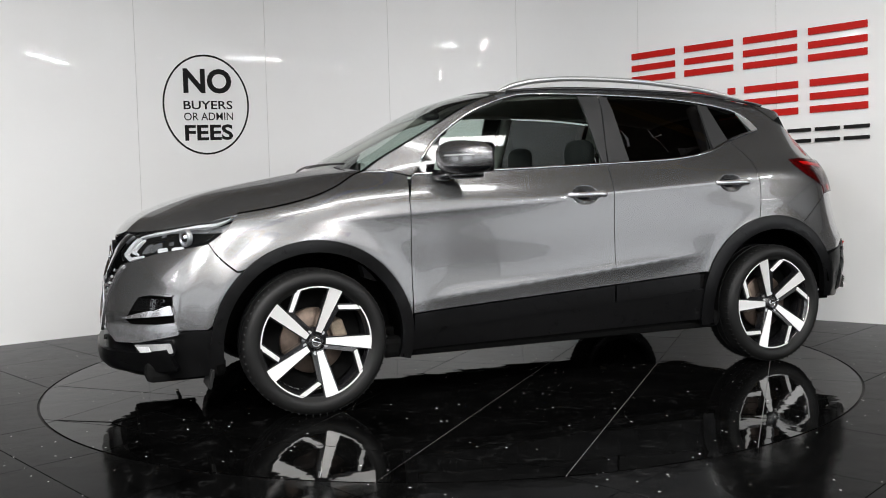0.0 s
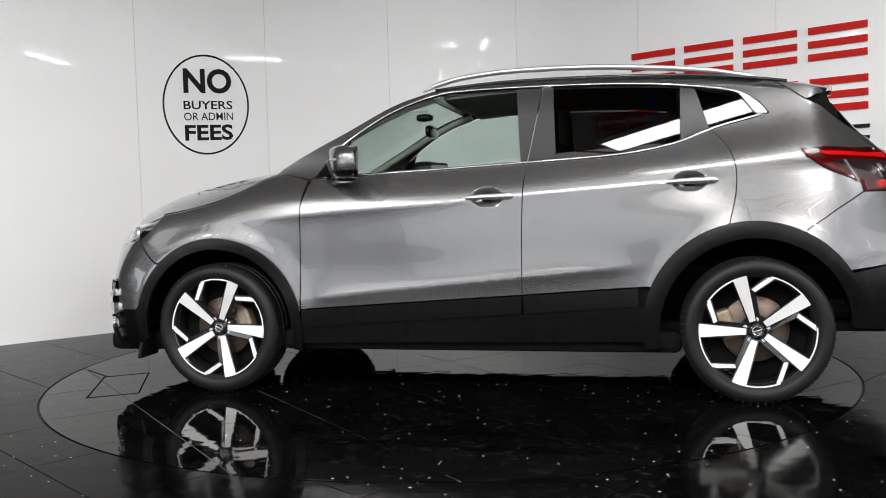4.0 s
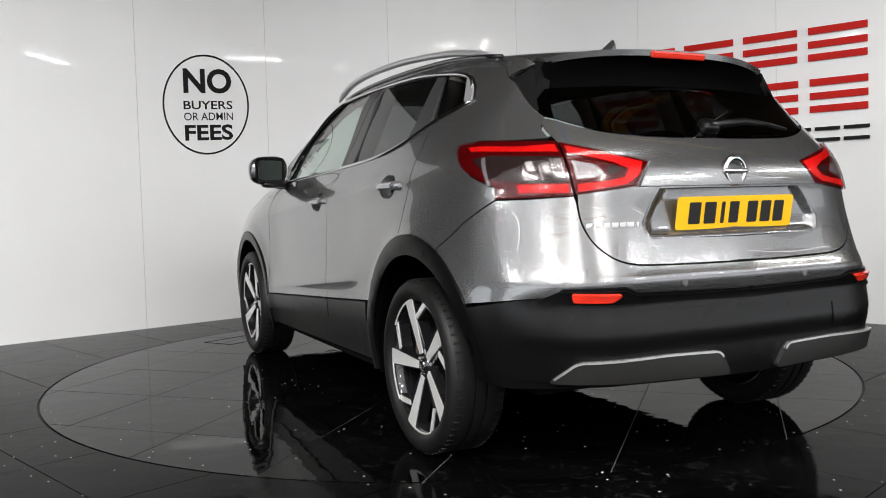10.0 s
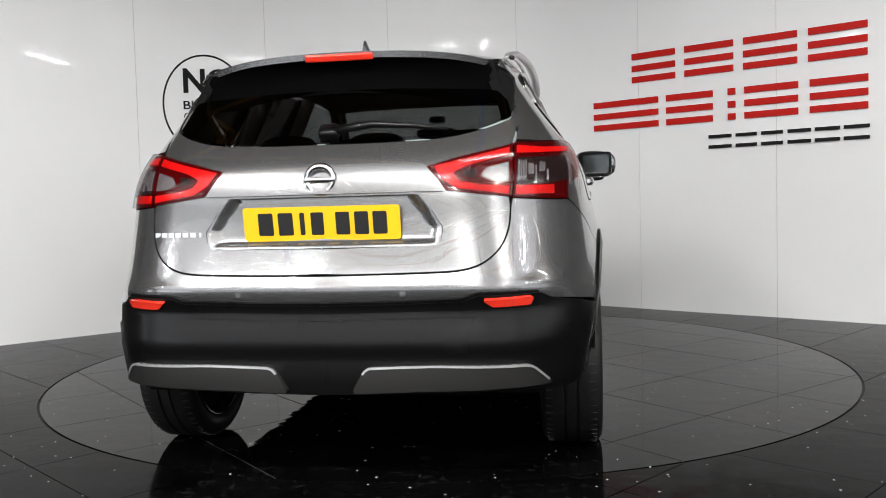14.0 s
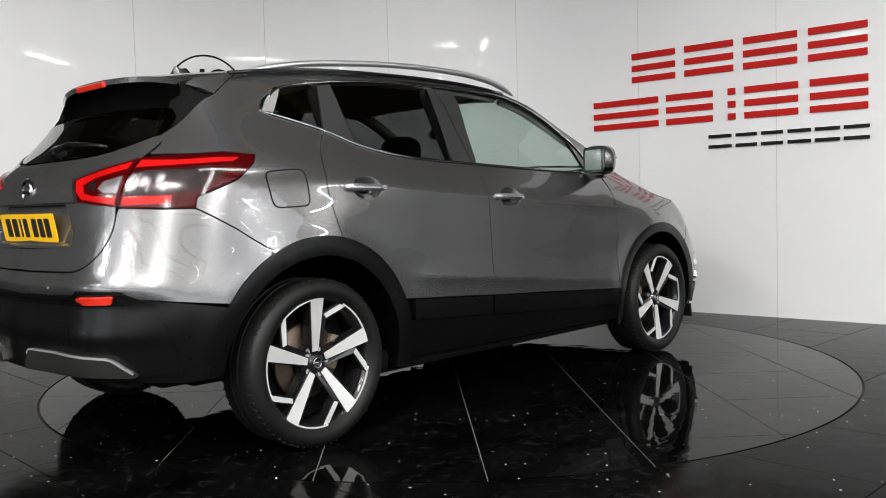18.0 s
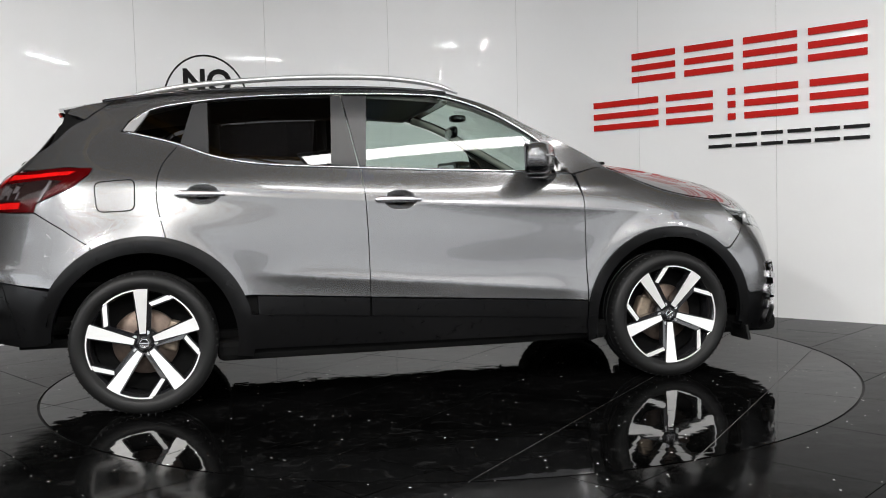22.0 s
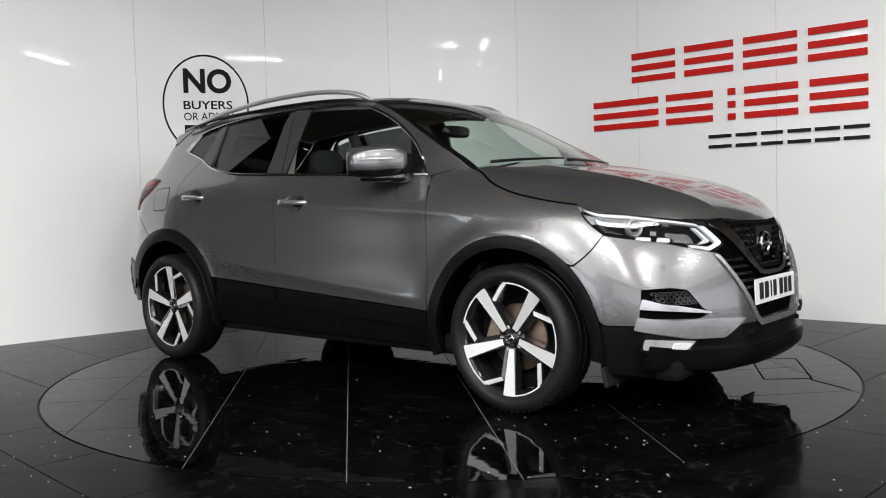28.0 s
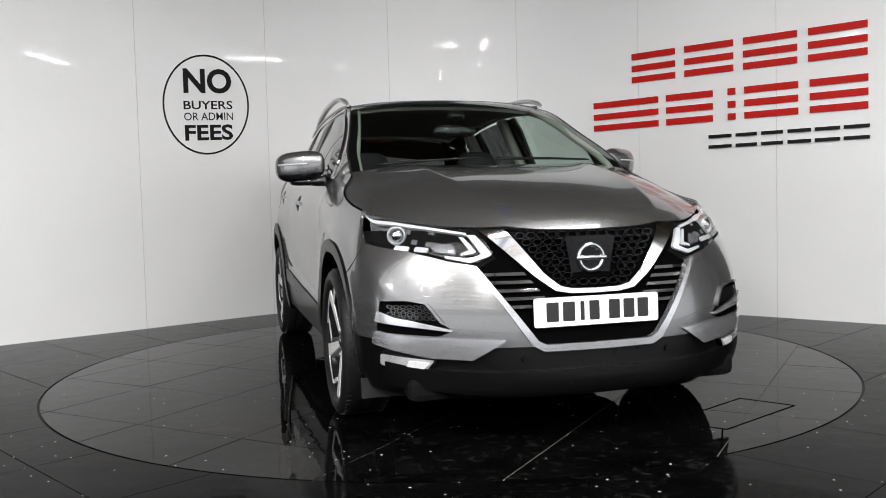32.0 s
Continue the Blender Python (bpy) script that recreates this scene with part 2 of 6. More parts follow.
# ---- the hall ----
floor_bm = bmesh.new()
box(floor_bm, (40, 34, 0.1), (3, -11.5, -0.062))
floor = tagged(part("floor", floor_bm, M_GROUT, None, smooth=False), "pale grout bed under black polished floor tiles", "floor", kind="structure")

# curved white backdrop: 1.2 m panels along a bowed line
BACK = [(-4.93, -0.37), (-4.02, 0.42), (-3.26, 1.08), (-2.43, 1.79), (-1.55, 2.55), (-0.50, 3.10), (0.70, 3.00), (1.666, 2.27), (2.544, 1.515), (3.42, 0.76), (4.33, -0.03), (5.24, -0.82)]


def natural(ts, rows):
    """Natural cubic spline through rows at ts: returns a function of an array."""
    ts, rows = np.asarray(ts, float), np.asarray(rows, float)
    n, h = len(ts), np.diff(ts)
    A, B = np.eye(n), np.zeros((n, n))
    for i in range(1, n - 1):
        A[i, i - 1], A[i, i], A[i, i + 1] = h[i - 1], 2 * (h[i - 1] + h[i]), h[i]
        B[i, i - 1], B[i, i], B[i, i + 1] = 6 / h[i - 1], -6 / h[i - 1] - 6 / h[i], 6 / h[i]
    M = np.linalg.solve(A, B) @ rows

    def at(t):
        t = np.atleast_1d(np.asarray(t, float))
        i = np.clip(np.searchsorted(ts, t) - 1, 0, n - 2)
        d = h[i]
        a, b = (ts[i + 1] - t) / d, (t - ts[i]) / d
        if rows.ndim > 1:
            a, b, d = a[:, None], b[:, None], d[:, None]
        return a * rows[i] + b * rows[i + 1] + ((a ** 3 - a) * M[i] + (b ** 3 - b) * M[i + 1]) * d * d / 6
    return at


back_line = natural(range(len(BACK)), BACK)
WALL_TOP = 3.05


def back_point(u, z, off=0.0):
    """A point of the backdrop's face: u counts its panels, off is the distance in front of it."""
    p = back_line(u)[0]
    d = back_line(u + 0.01)[0] - back_line(u - 0.01)[0]
    d /= np.linalg.norm(d)
    return Vector((p[0] + d[1] * off, p[1] - d[0] * off, z))


def back_turn(u):
    d = back_line(u + 0.01)[0] - back_line(u - 0.01)[0]
    return math.degrees(math.atan2(d[1], d[0]))


backdrop = tagged(new("wall_north"), "curved glossy white panelled showroom wall behind the turntable", "wall", kind="structure")
for i in range(1, 9):
    bm = bmesh.new()
    us = np.linspace(i + (0.65 if i == 1 else 0.002), i + 0.998, 13)
    grid = [[bm.verts.new(back_point(u, z, o)) for z, o in ((-0.01, 0), (WALL_TOP, 0), (WALL_TOP, -0.05), (-0.01, -0.05))] for u in us]
    for a, b in zip(grid, grid[1:]):
        for k in range(4):
            bm.faces.new((a[k], b[k], b[(k + 1) % 4], a[(k + 1) % 4]))
    bm.faces.new(grid[0]), bm.faces.new(grid[-1][::-1])
    bmesh.ops.recalc_face_normals(bm, faces=bm.faces[:])
    flat(part("wall_panel", bm, M_WALL, backdrop), 40)
bm = bmesh.new()
for i in range(2, 9):
    box(bm, (0.012, 0.03, WALL_TOP), (*back_point(i, WALL_TOP / 2, -0.019),), (0, 0, back_turn(i)))
part("panel_joint", bm, M_SEAM, backdrop, "thin grey joint strips", smooth=False)

for name, size, at, mat in (("wall_south_west", (1.0, 0.2, 6.2), (-16.5, -28.5, 3.0), M_HALLWALL), ("wall_south_east", (2.0, 0.2, 6.2), (22.0, -28.5, 3.0), M_HALLWALL),
                            ("wall_south_lintel", (40.0, 0.2, 1.7), (3.0, -28.52, 5.25), M_HALLWALL),
                            ("wall_east", (0.2, 7.5, 6.2), (23.0, 1.75, 3.0), M_HALLWALL), ("wall_east_end", (0.2, 4.4, 6.2), (23.0, -26.2, 3.0), M_HALLWALL), ("wall_east_lintel", (0.2, 22.0, 1.7), (23.0, -13.0, 5.25), M_HALLWALL),
                            ("wall_west", (0.2, 9.4, 6.2), (-17.0, 0.7, 3.0), M_DARKWALL), ("wall_west_pier", (0.2, 3.0, 6.2), (-17.0, -7.5, 3.0), M_DARKWALL), ("wall_west_header", (0.2, 2.0, 3.3), (-17.0, -5.0, 4.45), M_DARKWALL), ("wall_west_end", (0.2, 3.4, 6.2), (-17.0, -26.7, 3.0), M_HALLWALL), ("wall_west_lintel", (0.2, 16.0, 1.7), (-17.0, -17.0, 5.25), M_HALLWALL),
                            ("wall_far_north", (40, 0.2, 6.2), (3.0, 5.4, 3.0), M_DARKWALL)):
    bm = bmesh.new()
    box(bm, size, at)
    tagged(part(name, bm, mat, None, smooth=False), "plain painted wall closing the showroom hall", "wall", kind="structure")
# unseen glowing sheets added past the walls to brighten reflections in the car
for name, size, at in (("backdrop", (37.6, 0.05, 4.5), (2.6, -28.9, 2.2)), ("backdrop_east", (0.05, 22.4, 4.5), (23.4, -13.0, 2.2)), ("backdrop_west", (0.05, 16.4, 4.5), (-17.4, -17.0, 2.2)), ("backdrop_doorway", (0.05, 3.0, 3.0), (-17.4, -5.0, 1.4))):
    bm = bmesh.new()
    box(bm, size, at)
    tagged(part(name, bm, M_WESTGLOW if name == "backdrop_west" else M_OUTSIDEGLOW, None, smooth=False), "unseen pale glowing sheet added outside the hall walls", "backdrop", kind="structure")
for name, size, at, mat, label in (("ceiling", (40.2, 10.6, 0.1), (3, 0.3, 6.1), M_ROOFSHEET, "dark brown boarded hall ceiling above yellow trusses"), ("ceiling_south", (40.2, 23.6, 0.1), (3, -16.8, 6.1), M_PALEROOF, "pale translucent roof sheets over the far hall")):
    bm = bmesh.new()
    box(bm, size, at)
    tagged(part(name, bm, mat, None, smooth=False), label, "ceiling", kind="structure")


def truss(y):
    """A yellow lattice truss under the hall roof, with blue posts at its ends."""
    root = tagged(new("roof_truss"), "yellow painted steel lattice truss with blue end posts", "truss", "roof trusses")
    for z in (5.25, 5.85):
        bm = bmesh.new()
        box(bm, (15.6, .10, .08), (0, 0, z))
        part("chord", bm, M_BEAM_Y, root, smooth=False)
    for i in range(13):
        bm = bmesh.new()
        x = -7.2 + 1.2 * i
        tube(bm, [(x - .6, 0, 5.25 if i % 2 else 5.85), (x + .6, 0, 5.85 if i % 2 else 5.25)], .03, 6)
        part("brace", bm, M_BEAM_Y, root, smooth=False)
    for x in (-7.7, 7.7):
        bm = bmesh.new()
        box(bm, (.2, .25, .90), (x, 0, 5.62))
        part("post", bm, M_BEAM_B, root, smooth=False)
    root.location = (0, y, 0)
    return root


t0 = truss(-1.0)
for y in (-4.9, -8.8, -12.7, -16.6, -20.5):
    copy_thing(t0, pose(0, y, 0))
for x, y, turn in ((-2.4, -2.95, 40), (2.4, -6.85, -40), (-2.4, -6.85, 40)):
    bm = bmesh.new()
    box(bm, (.12, 5.0, .10), (0, 0, 0))
    ob = tagged(part("roof_brace", bm, M_BEAM_Y, None, smooth=False), "yellow painted diagonal roof brace", "beam", "roof braces")
    ob.matrix_basis = pose(x, y, 5.72, 0, 0, turn)
bm = bmesh.new()
box(bm, (.22, 16, .30), (0, 0, 0))
ob = tagged(part("roof_beam", bm, M_BEAM_B, None, smooth=False), "blue painted steel roof beam", "beam")
ob.matrix_basis = pose(0.9, -6.5, 5.95)
x, y, z, w, d, turn = BOX_LIGHT
bm = bmesh.new()
box(bm, (w + .1, d + .1, .12), (0, 0, .07), bevel=.02)
ob = tagged(part("light_box", bm, M_HOUSING, None, smooth=False), "long white studio light box above the turntable", "lamp")
ob.matrix_basis = pose(x, y, z, 0, 0, turn)
for dx in (-1.4, 1.4):
    bm = bmesh.new()
    tube(bm, [(dx, 0, .10), (dx, 0, 6.08 - z)], .006, 6)
    part("hanger", bm, M_SATIN, ob)


def strip_light(lit):
    root = tagged(new("strip_light"), "long white batten light hung under the hall ceiling", "lamp", "hall strip lights")
    bm = bmesh.new()
    box(bm, (1.55, 0.18, 0.06), (0, 0, 0.03), bevel=0.01)
    part("housing", bm, M_HOUSING, root, smooth=False)
    bm = bmesh.new()
    box(bm, (1.48, 0.11, 0.012), (0, 0, -0.002))
    part("diffuser", bm, lit, root, smooth=False)
    for s in (-0.6, 0.6):
        bm = bmesh.new()
        tube(bm, [(s, 0, 0.05), (s, 0, 6.1 - 4.2)], 0.004, 6)
        part("hanger", bm, M_SATIN, root)
    return root


first = strip_light(M_HOUSING)
for i, (x, y, z, length, turn, watts) in enumerate(BATTENS):
    m = pose(x, y, z, 0, 0, turn)
    if i == 0:
        first.matrix_basis = m
    else:
        copy_thing(first, m)
far = strip_light(M_PANEL)
far.matrix_basis = pose(*FAR_BATTENS[0], 4.2, 0, 0, 20)
for x, y in FAR_BATTENS[1:]:
    copy_thing(far, pose(x, y, 4.2, 0, 0, math.degrees(math.atan2(y, x)) + 90))


# ---- turntable ----
disc = tagged(new("turntable"), "round black granite turntable set flush in the floor", "turntable")
bm = bmesh.new()
lathe(bm, [(0.0, -0.0025), (DISC_R - 0.009, -0.0025), (DISC_R - 0.009, -0.011), (0, -0.011)], 160, "z")
part("deck", bm, M_GROUT, disc, "pale joints between the disc tiles")
bm = bmesh.new()
lathe(bm, [(DISC_R - 0.010, -0.008), (DISC_R + 0.008, -0.008)], 160, "z")
tagged(part("turntable_gap", bm, M_GAP, None), "dark ring gap round the turntable", "gap", kind="structure")


# access hatch let into the disc: dark joints round it and one to the rim
HATCH = [(1.447, .993), (1.657, 1.13), (1.895, .621), (1.700, .479)]
for a, b in list(zip(HATCH, HATCH[1:] + HATCH[:1])) + [((1.895, .600), (2.12, .445))]:
    bm = bmesh.new()
    d = Vector((b[0] - a[0], b[1] - a[1], 0))
    box(bm, (d.length + .006, .007, .001), ((a[0] + b[0]) / 2, (a[1] + b[1]) / 2, .0006), (0, 0, math.degrees(math.atan2(d.y, d.x))))
    part("hatch_joint", bm, M_VOID, disc, "dark joint of the access hatch", smooth=False)


# ---- signs on the backdrop ----
def wall_patch(name, u0, u1, z0, z1, mat, parent, off=0.016):
    bm = bmesh.new()
    us = np.linspace(u0, u1, max(2, int((u1 - u0) / 0.06) + 2))
    grid = [[bm.verts.new(back_point(u, z, o)) for z, o in ((z0, off), (z1, off), (z1, 0.001), (z0, 0.001))] for u in us]
    for a, b in zip(grid, grid[1:]):
        for k in range(4):
            bm.faces.new((a[k], b[k], b[(k + 1) % 4], a[(k + 1) % 4]))
    bm.faces.new(grid[0]), bm.faces.new(grid[-1][::-1])
    bmesh.ops.recalc_face_normals(bm, faces=bm.faces[:])
    return part(name, bm, mat, parent, smooth=False)


lettering = tagged(new("wall_sign"), "large raised red and black sign fixed to the white wall", "sign")
for u0, u1 in ((6.955, 7.288), (7.360, 7.711), (7.782, 8.139), (8.210, 8.564)):
    wall_patch("red_bar", u0, u1, 2.120, 2.171, M_RED, lettering)
    wall_patch("red_bar", u0, u1, 1.926, 1.976, M_RED, lettering)
    wall_patch("red_bar", u0, u1, 2.020, 2.070, M_RED, lettering)
for u0, u1 in ((6.640, 7.155), (7.219, 7.563), (7.672, 7.724), (7.788, 8.144), (8.219, 8.568)):
    wall_patch("red_bar", u0, u1, 1.742, 1.793, M_RED, lettering)
    wall_patch("red_bar", u0, u1, 1.546, 1.596, M_RED, lettering)
    wall_patch("red_bar", u0, u1, 1.642, 1.692, M_RED, lettering)
for u0, u1 in ((7.533, 7.694), (7.726, 7.870), (7.901, 8.044), (8.077, 8.225), (8.250, 8.402), (8.426, 8.577)):
    wall_patch("black_bar", u0, u1, 1.411, 1.437, M_SIGNBLACK, lettering)
    wall_patch("black_bar", u0, u1, 1.330, 1.356, M_SIGNBLACK, lettering)

notice = tagged(new("round_notice"), "round black-ringed notice printed on the white wall", "sign")
NU, NZ, TILT = 3.517, 1.827, 0.062
bm = bmesh.new()
n = 96
for i in range(n):
    q = []
    for j, (r, o) in enumerate(((.981, .004), (1.019, .004), (1.019, .001), (.981, .001))):
        q.append([bm.verts.new(back_point(NU + .328 * r * math.cos(2 * math.pi * k / n), NZ + .410 * r * math.sin(2 * math.pi * k / n) + TILT * .328 * r * math.cos(2 * math.pi * k / n), o)) for k in (i, i + 1)])
    for j in range(4):
        a, b = q[j], q[(j + 1) % 4]
        bm.faces.new((a[0], a[1], b[1], b[0]))
bmesh.ops.remove_doubles(bm, verts=bm.verts[:], dist=1e-5)
bmesh.ops.recalc_face_normals(bm, faces=bm.faces[:])
part("ring", bm, M_SIGNBLACK, notice, smooth=False)


def words(text, u0, u1, z0, z1, bold):
    """A printed line, fitted into its box on the backdrop."""
    data = bpy.data.curves.new("notice_text", "FONT")
    data.body, data.offset, data.resolution_u = text, bold, 4
    ob = bpy.data.objects.new("notice_text", data)
    me = bpy.data.meshes.new_from_object(ob)
    bpy.data.objects.remove(ob)
    co = np.array([v.co[:2] for v in me.vertices])
    lo, hi = co.min(0), co.max(0)
    for v in me.vertices:
        u = u0 + (v.co.x - lo[0]) / (hi[0] - lo[0]) * (u1 - u0)
        z = z0 + (v.co.y - lo[1]) / (hi[1] - lo[1]) * (z1 - z0)
        v.co = back_point(u, z + TILT * (u - NU), 0.004)
    bm = bmesh.new()
    bm.from_mesh(me)
    bmesh.ops.recalc_face_normals(bm, faces=bm.faces[:])
    if bm.faces and sum((f.normal.dot(Vector((0.5, -1, 0))) for f in bm.faces)) < 0:
        bmesh.ops.reverse_faces(bm, faces=bm.faces[:])
    return part("printed_line", bm, M_SIGNBLACK, notice, smooth=False)


words("NO", 3.342, 3.717, 1.921, 2.128, .034)
words("BUYERS", 3.338, 3.719, 1.788, 1.860, .016)
words("OR ADMIN", 3.339, 3.720, 1.697, 1.762, .003)
words("FEES", 3.341, 3.715, 1.528, 1.661, .028)


# ---- the car: one lofted body surface, x forward, y to its left ----
car = tagged(new("car"), "metallic gunmetal grey five-door crossover parked on the turntable", "car")


def column(*rows):
    """One upright design line of the body: rows of height, x, y."""
    z, x, y = zip(*rows)
    f, lo, hi = natural(z, np.array([x, y]).T), z[0], z[-1]
    return lambda h: f(np.clip(h, lo, hi))


LINES = [
    (0.00, column((.16, 2.13, 0), (.22, 2.205, 0), (.30, 2.222, 0), (.45, 2.215, 0), (.60, 2.20, 0), (.72, 2.175, 0), (.83, 2.14, 0), (.95, 2.03, 0))),
    (0.36, column((.16, 2.10, .36), (.22, 2.175, .36), (.30, 2.20, .36), (.45, 2.20, .36), (.60, 2.178, .36), (.72, 2.142, .36), (.83, 2.09, .36), (.95, 1.97, .36))),
    (0.64, column((.16, 2.00, .61), (.22, 2.05, .61), (.30, 2.078, .61), (.45, 2.092, .61), (.60, 2.07, .61), (.72, 2.03, .61), (.83, 1.96, .61), (.95, 1.83, .61))),
    (0.86, column((.16, 1.88, .765), (.22, 1.90, .775), (.30, 1.93, .785), (.48, 1.94, .797), (.60, 1.92, .797), (.72, 1.87, .79), (.83, 1.80, .775), (.95, 1.70, .74))),
    (1.14, column((.16, 1.64, .82), (.30, 1.66, .85), (.48, 1.665, .866), (.60, 1.66, .868), (.72, 1.65, .86), (.83, 1.64, .838), (.92, 1.63, .80), (1.02, 1.60, .72))),
    (1.48, column((.16, 1.323, .84), (.30, 1.323, .865), (.45, 1.323, .885), (.60, 1.323, .892), (.75, 1.323, .888), (.85, 1.323, .872), (.94, 1.323, .84), (1.00, 1.323, .80), (1.10, 1.323, .70))),
    (1.95, column((.16, .85, .835), (.30, .85, .868), (.43, .85, .884), (.60, .85, .879), (.75, .85, .877), (.88, .85, .870), (.96, .85, .855), (1.03, .85, .823), (1.09, .85, .782), (1.20, .85, .735), (1.35, .85, .67), (1.55, .85, .57))),
    (2.50, column((.16, .30, .84), (.30, .30, .870), (.43, .30, .886), (.60, .30, .884), (.75, .30, .884), (.88, .30, .878), (.96, .30, .866), (1.03, .30, .838), (1.10, .30, .800), (1.20, .30, .757), (1.35, .30, .695), (1.48, .30, .627), (1.56, .30, .55))),
    (3.10, column((.16, -.30, .84), (.30, -.30, .870), (.43, -.30, .888), (.60, -.30, .891), (.75, -.30, .889), (.90, -.30, .882), (.98, -.30, .869), (1.05, -.30, .842), (1.12, -.30, .803), (1.20, -.30, .765), (1.35, -.30, .700), (1.48, -.30, .633), (1.56, -.30, .555))),
    (3.66, column((.16, -.86, .84), (.30, -.86, .866), (.43, -.86, .884), (.60, -.86, .889), (.75, -.86, .890), (.90, -.86, .882), (1.00, -.86, .865), (1.08, -.86, .838), (1.16, -.86, .790), (1.25, -.86, .742), (1.38, -.86, .68), (1.48, -.86, .622), (1.56, -.86, .54))),
    (4.12, column((.16, -1.323, .835), (.30, -1.323, .860), (.45, -1.323, .882), (.60, -1.323, .894), (.75, -1.323, .894), (.90, -1.323, .880), (1.00, -1.323, .858), (1.08, -1.323, .835), (1.16, -1.323, .785), (1.25, -1.323, .715), (1.35, -1.323, .650), (1.45, -1.323, .59), (1.54, -1.323, .53))),
    (4.40, column((.16, -1.60, .80), (.30, -1.60, .835), (.45, -1.60, .865), (.60, -1.60, .879), (.75, -1.60, .873), (.90, -1.60, .853), (1.00, -1.60, .835), (1.08, -1.60, .810), (1.16, -1.60, .760), (1.25, -1.60, .692), (1.35, -1.60, .622), (1.45, -1.60, .56), (1.54, -1.60, .50))),
    (4.66, column((.16, -1.83, .74), (.30, -1.85, .775), (.45, -1.86, .80), (.60, -1.85, .815), (.75, -1.82, .803), (.90, -1.795, .790), (1.00, -1.78, .778), (1.08, -1.765, .755), (1.16, -1.745, .705), (1.25, -1.715, .642), (1.35, -1.685, .585), (1.45, -1.66, .535), (1.54, -1.64, .49))),
    (4.92, column((.16, -2.00, .61), (.30, -2.06, .62), (.45, -2.095, .63), (.60, -2.074, .635), (.70, -2.055, .625), (.80, -2.025, .62), (.92, -1.995, .615), (1.02, -1.975, .61), (1.10, -1.935, .60), (1.18, -1.865, .585), (1.28, -1.785, .545), (1.38, -1.725, .50), (1.46, -1.69, .46), (1.54, -1.66, .42))),
    (5.20, column((.16, -2.06, .35), (.30, -2.12, .35), (.45, -2.145, .35), (.60, -2.120, .35), (.70, -2.10, .35), (.80, -2.075, .35), (.92, -2.055, .35), (1.02, -2.04, .35), (1.10, -2.00, .34), (1.18, -1.925, .34), (1.28, -1.83, .32), (1.38, -1.755, .30), (1.46, -1.71, .28), (1.54, -1.67, .26))),
    (5.55, column((.16, -2.08, 0), (.30, -2.14, 0), (.45, -2.16, 0), (.60, -2.135, 0), (.70, -2.115, 0), (.80, -2.09, 0), (.92, -2.07, 0), (1.02, -2.058, 0), (1.10, -2.02, 0), (1.18, -1.945, 0), (1.28, -1.85, 0), (1.38, -1.775, 0), (1.46, -1.73, 0), (1.54, -1.69, 0))),
]
S_END = LINES[-1][0]
S_OF = [-LINES[2][0], -LINES[1][0]] + [s for s, _ in LINES] + [2 * S_END - LINES[-2][0], 2 * S_END - LINES[-3][0]]


def _ring(z):
    rows = [f(z) for _, f in LINES]
    flip = np.array([1.0, -1.0])
    rows = [rows[2] * flip, rows[1] * flip] + rows + [rows[-2] * flip, rows[-3] * flip]
    return np.stack(rows, 1)


def _matrix(ts):
    n, h = len(ts), np.diff(ts)
    A, B = np.eye(n), np.zeros((n, n))
    for i in range(1, n - 1):
        A[i, i - 1], A[i, i], A[i, i + 1] = h[i - 1], 2 * (h[i - 1] + h[i]), h[i]
        B[i, i - 1], B[i, i], B[i, i + 1] = 6 / h[i - 1], -6 / h[i - 1] - 6 / h[i], 6 / h[i]
    return np.linalg.solve(A, B)


S_TS = np.array(S_OF)
S_M = _matrix(S_TS)


def fold(d, above, below, soft):
    """A rounded ridge: falls off above and below d = 0 over these lengths."""
    return sum(np.where(e > 0, np.exp(-np.abs(e) / above), np.exp(-np.abs(e) / below)) for e in (d - soft, d - soft / 2, d, d + soft / 2, d + soft)) / 5


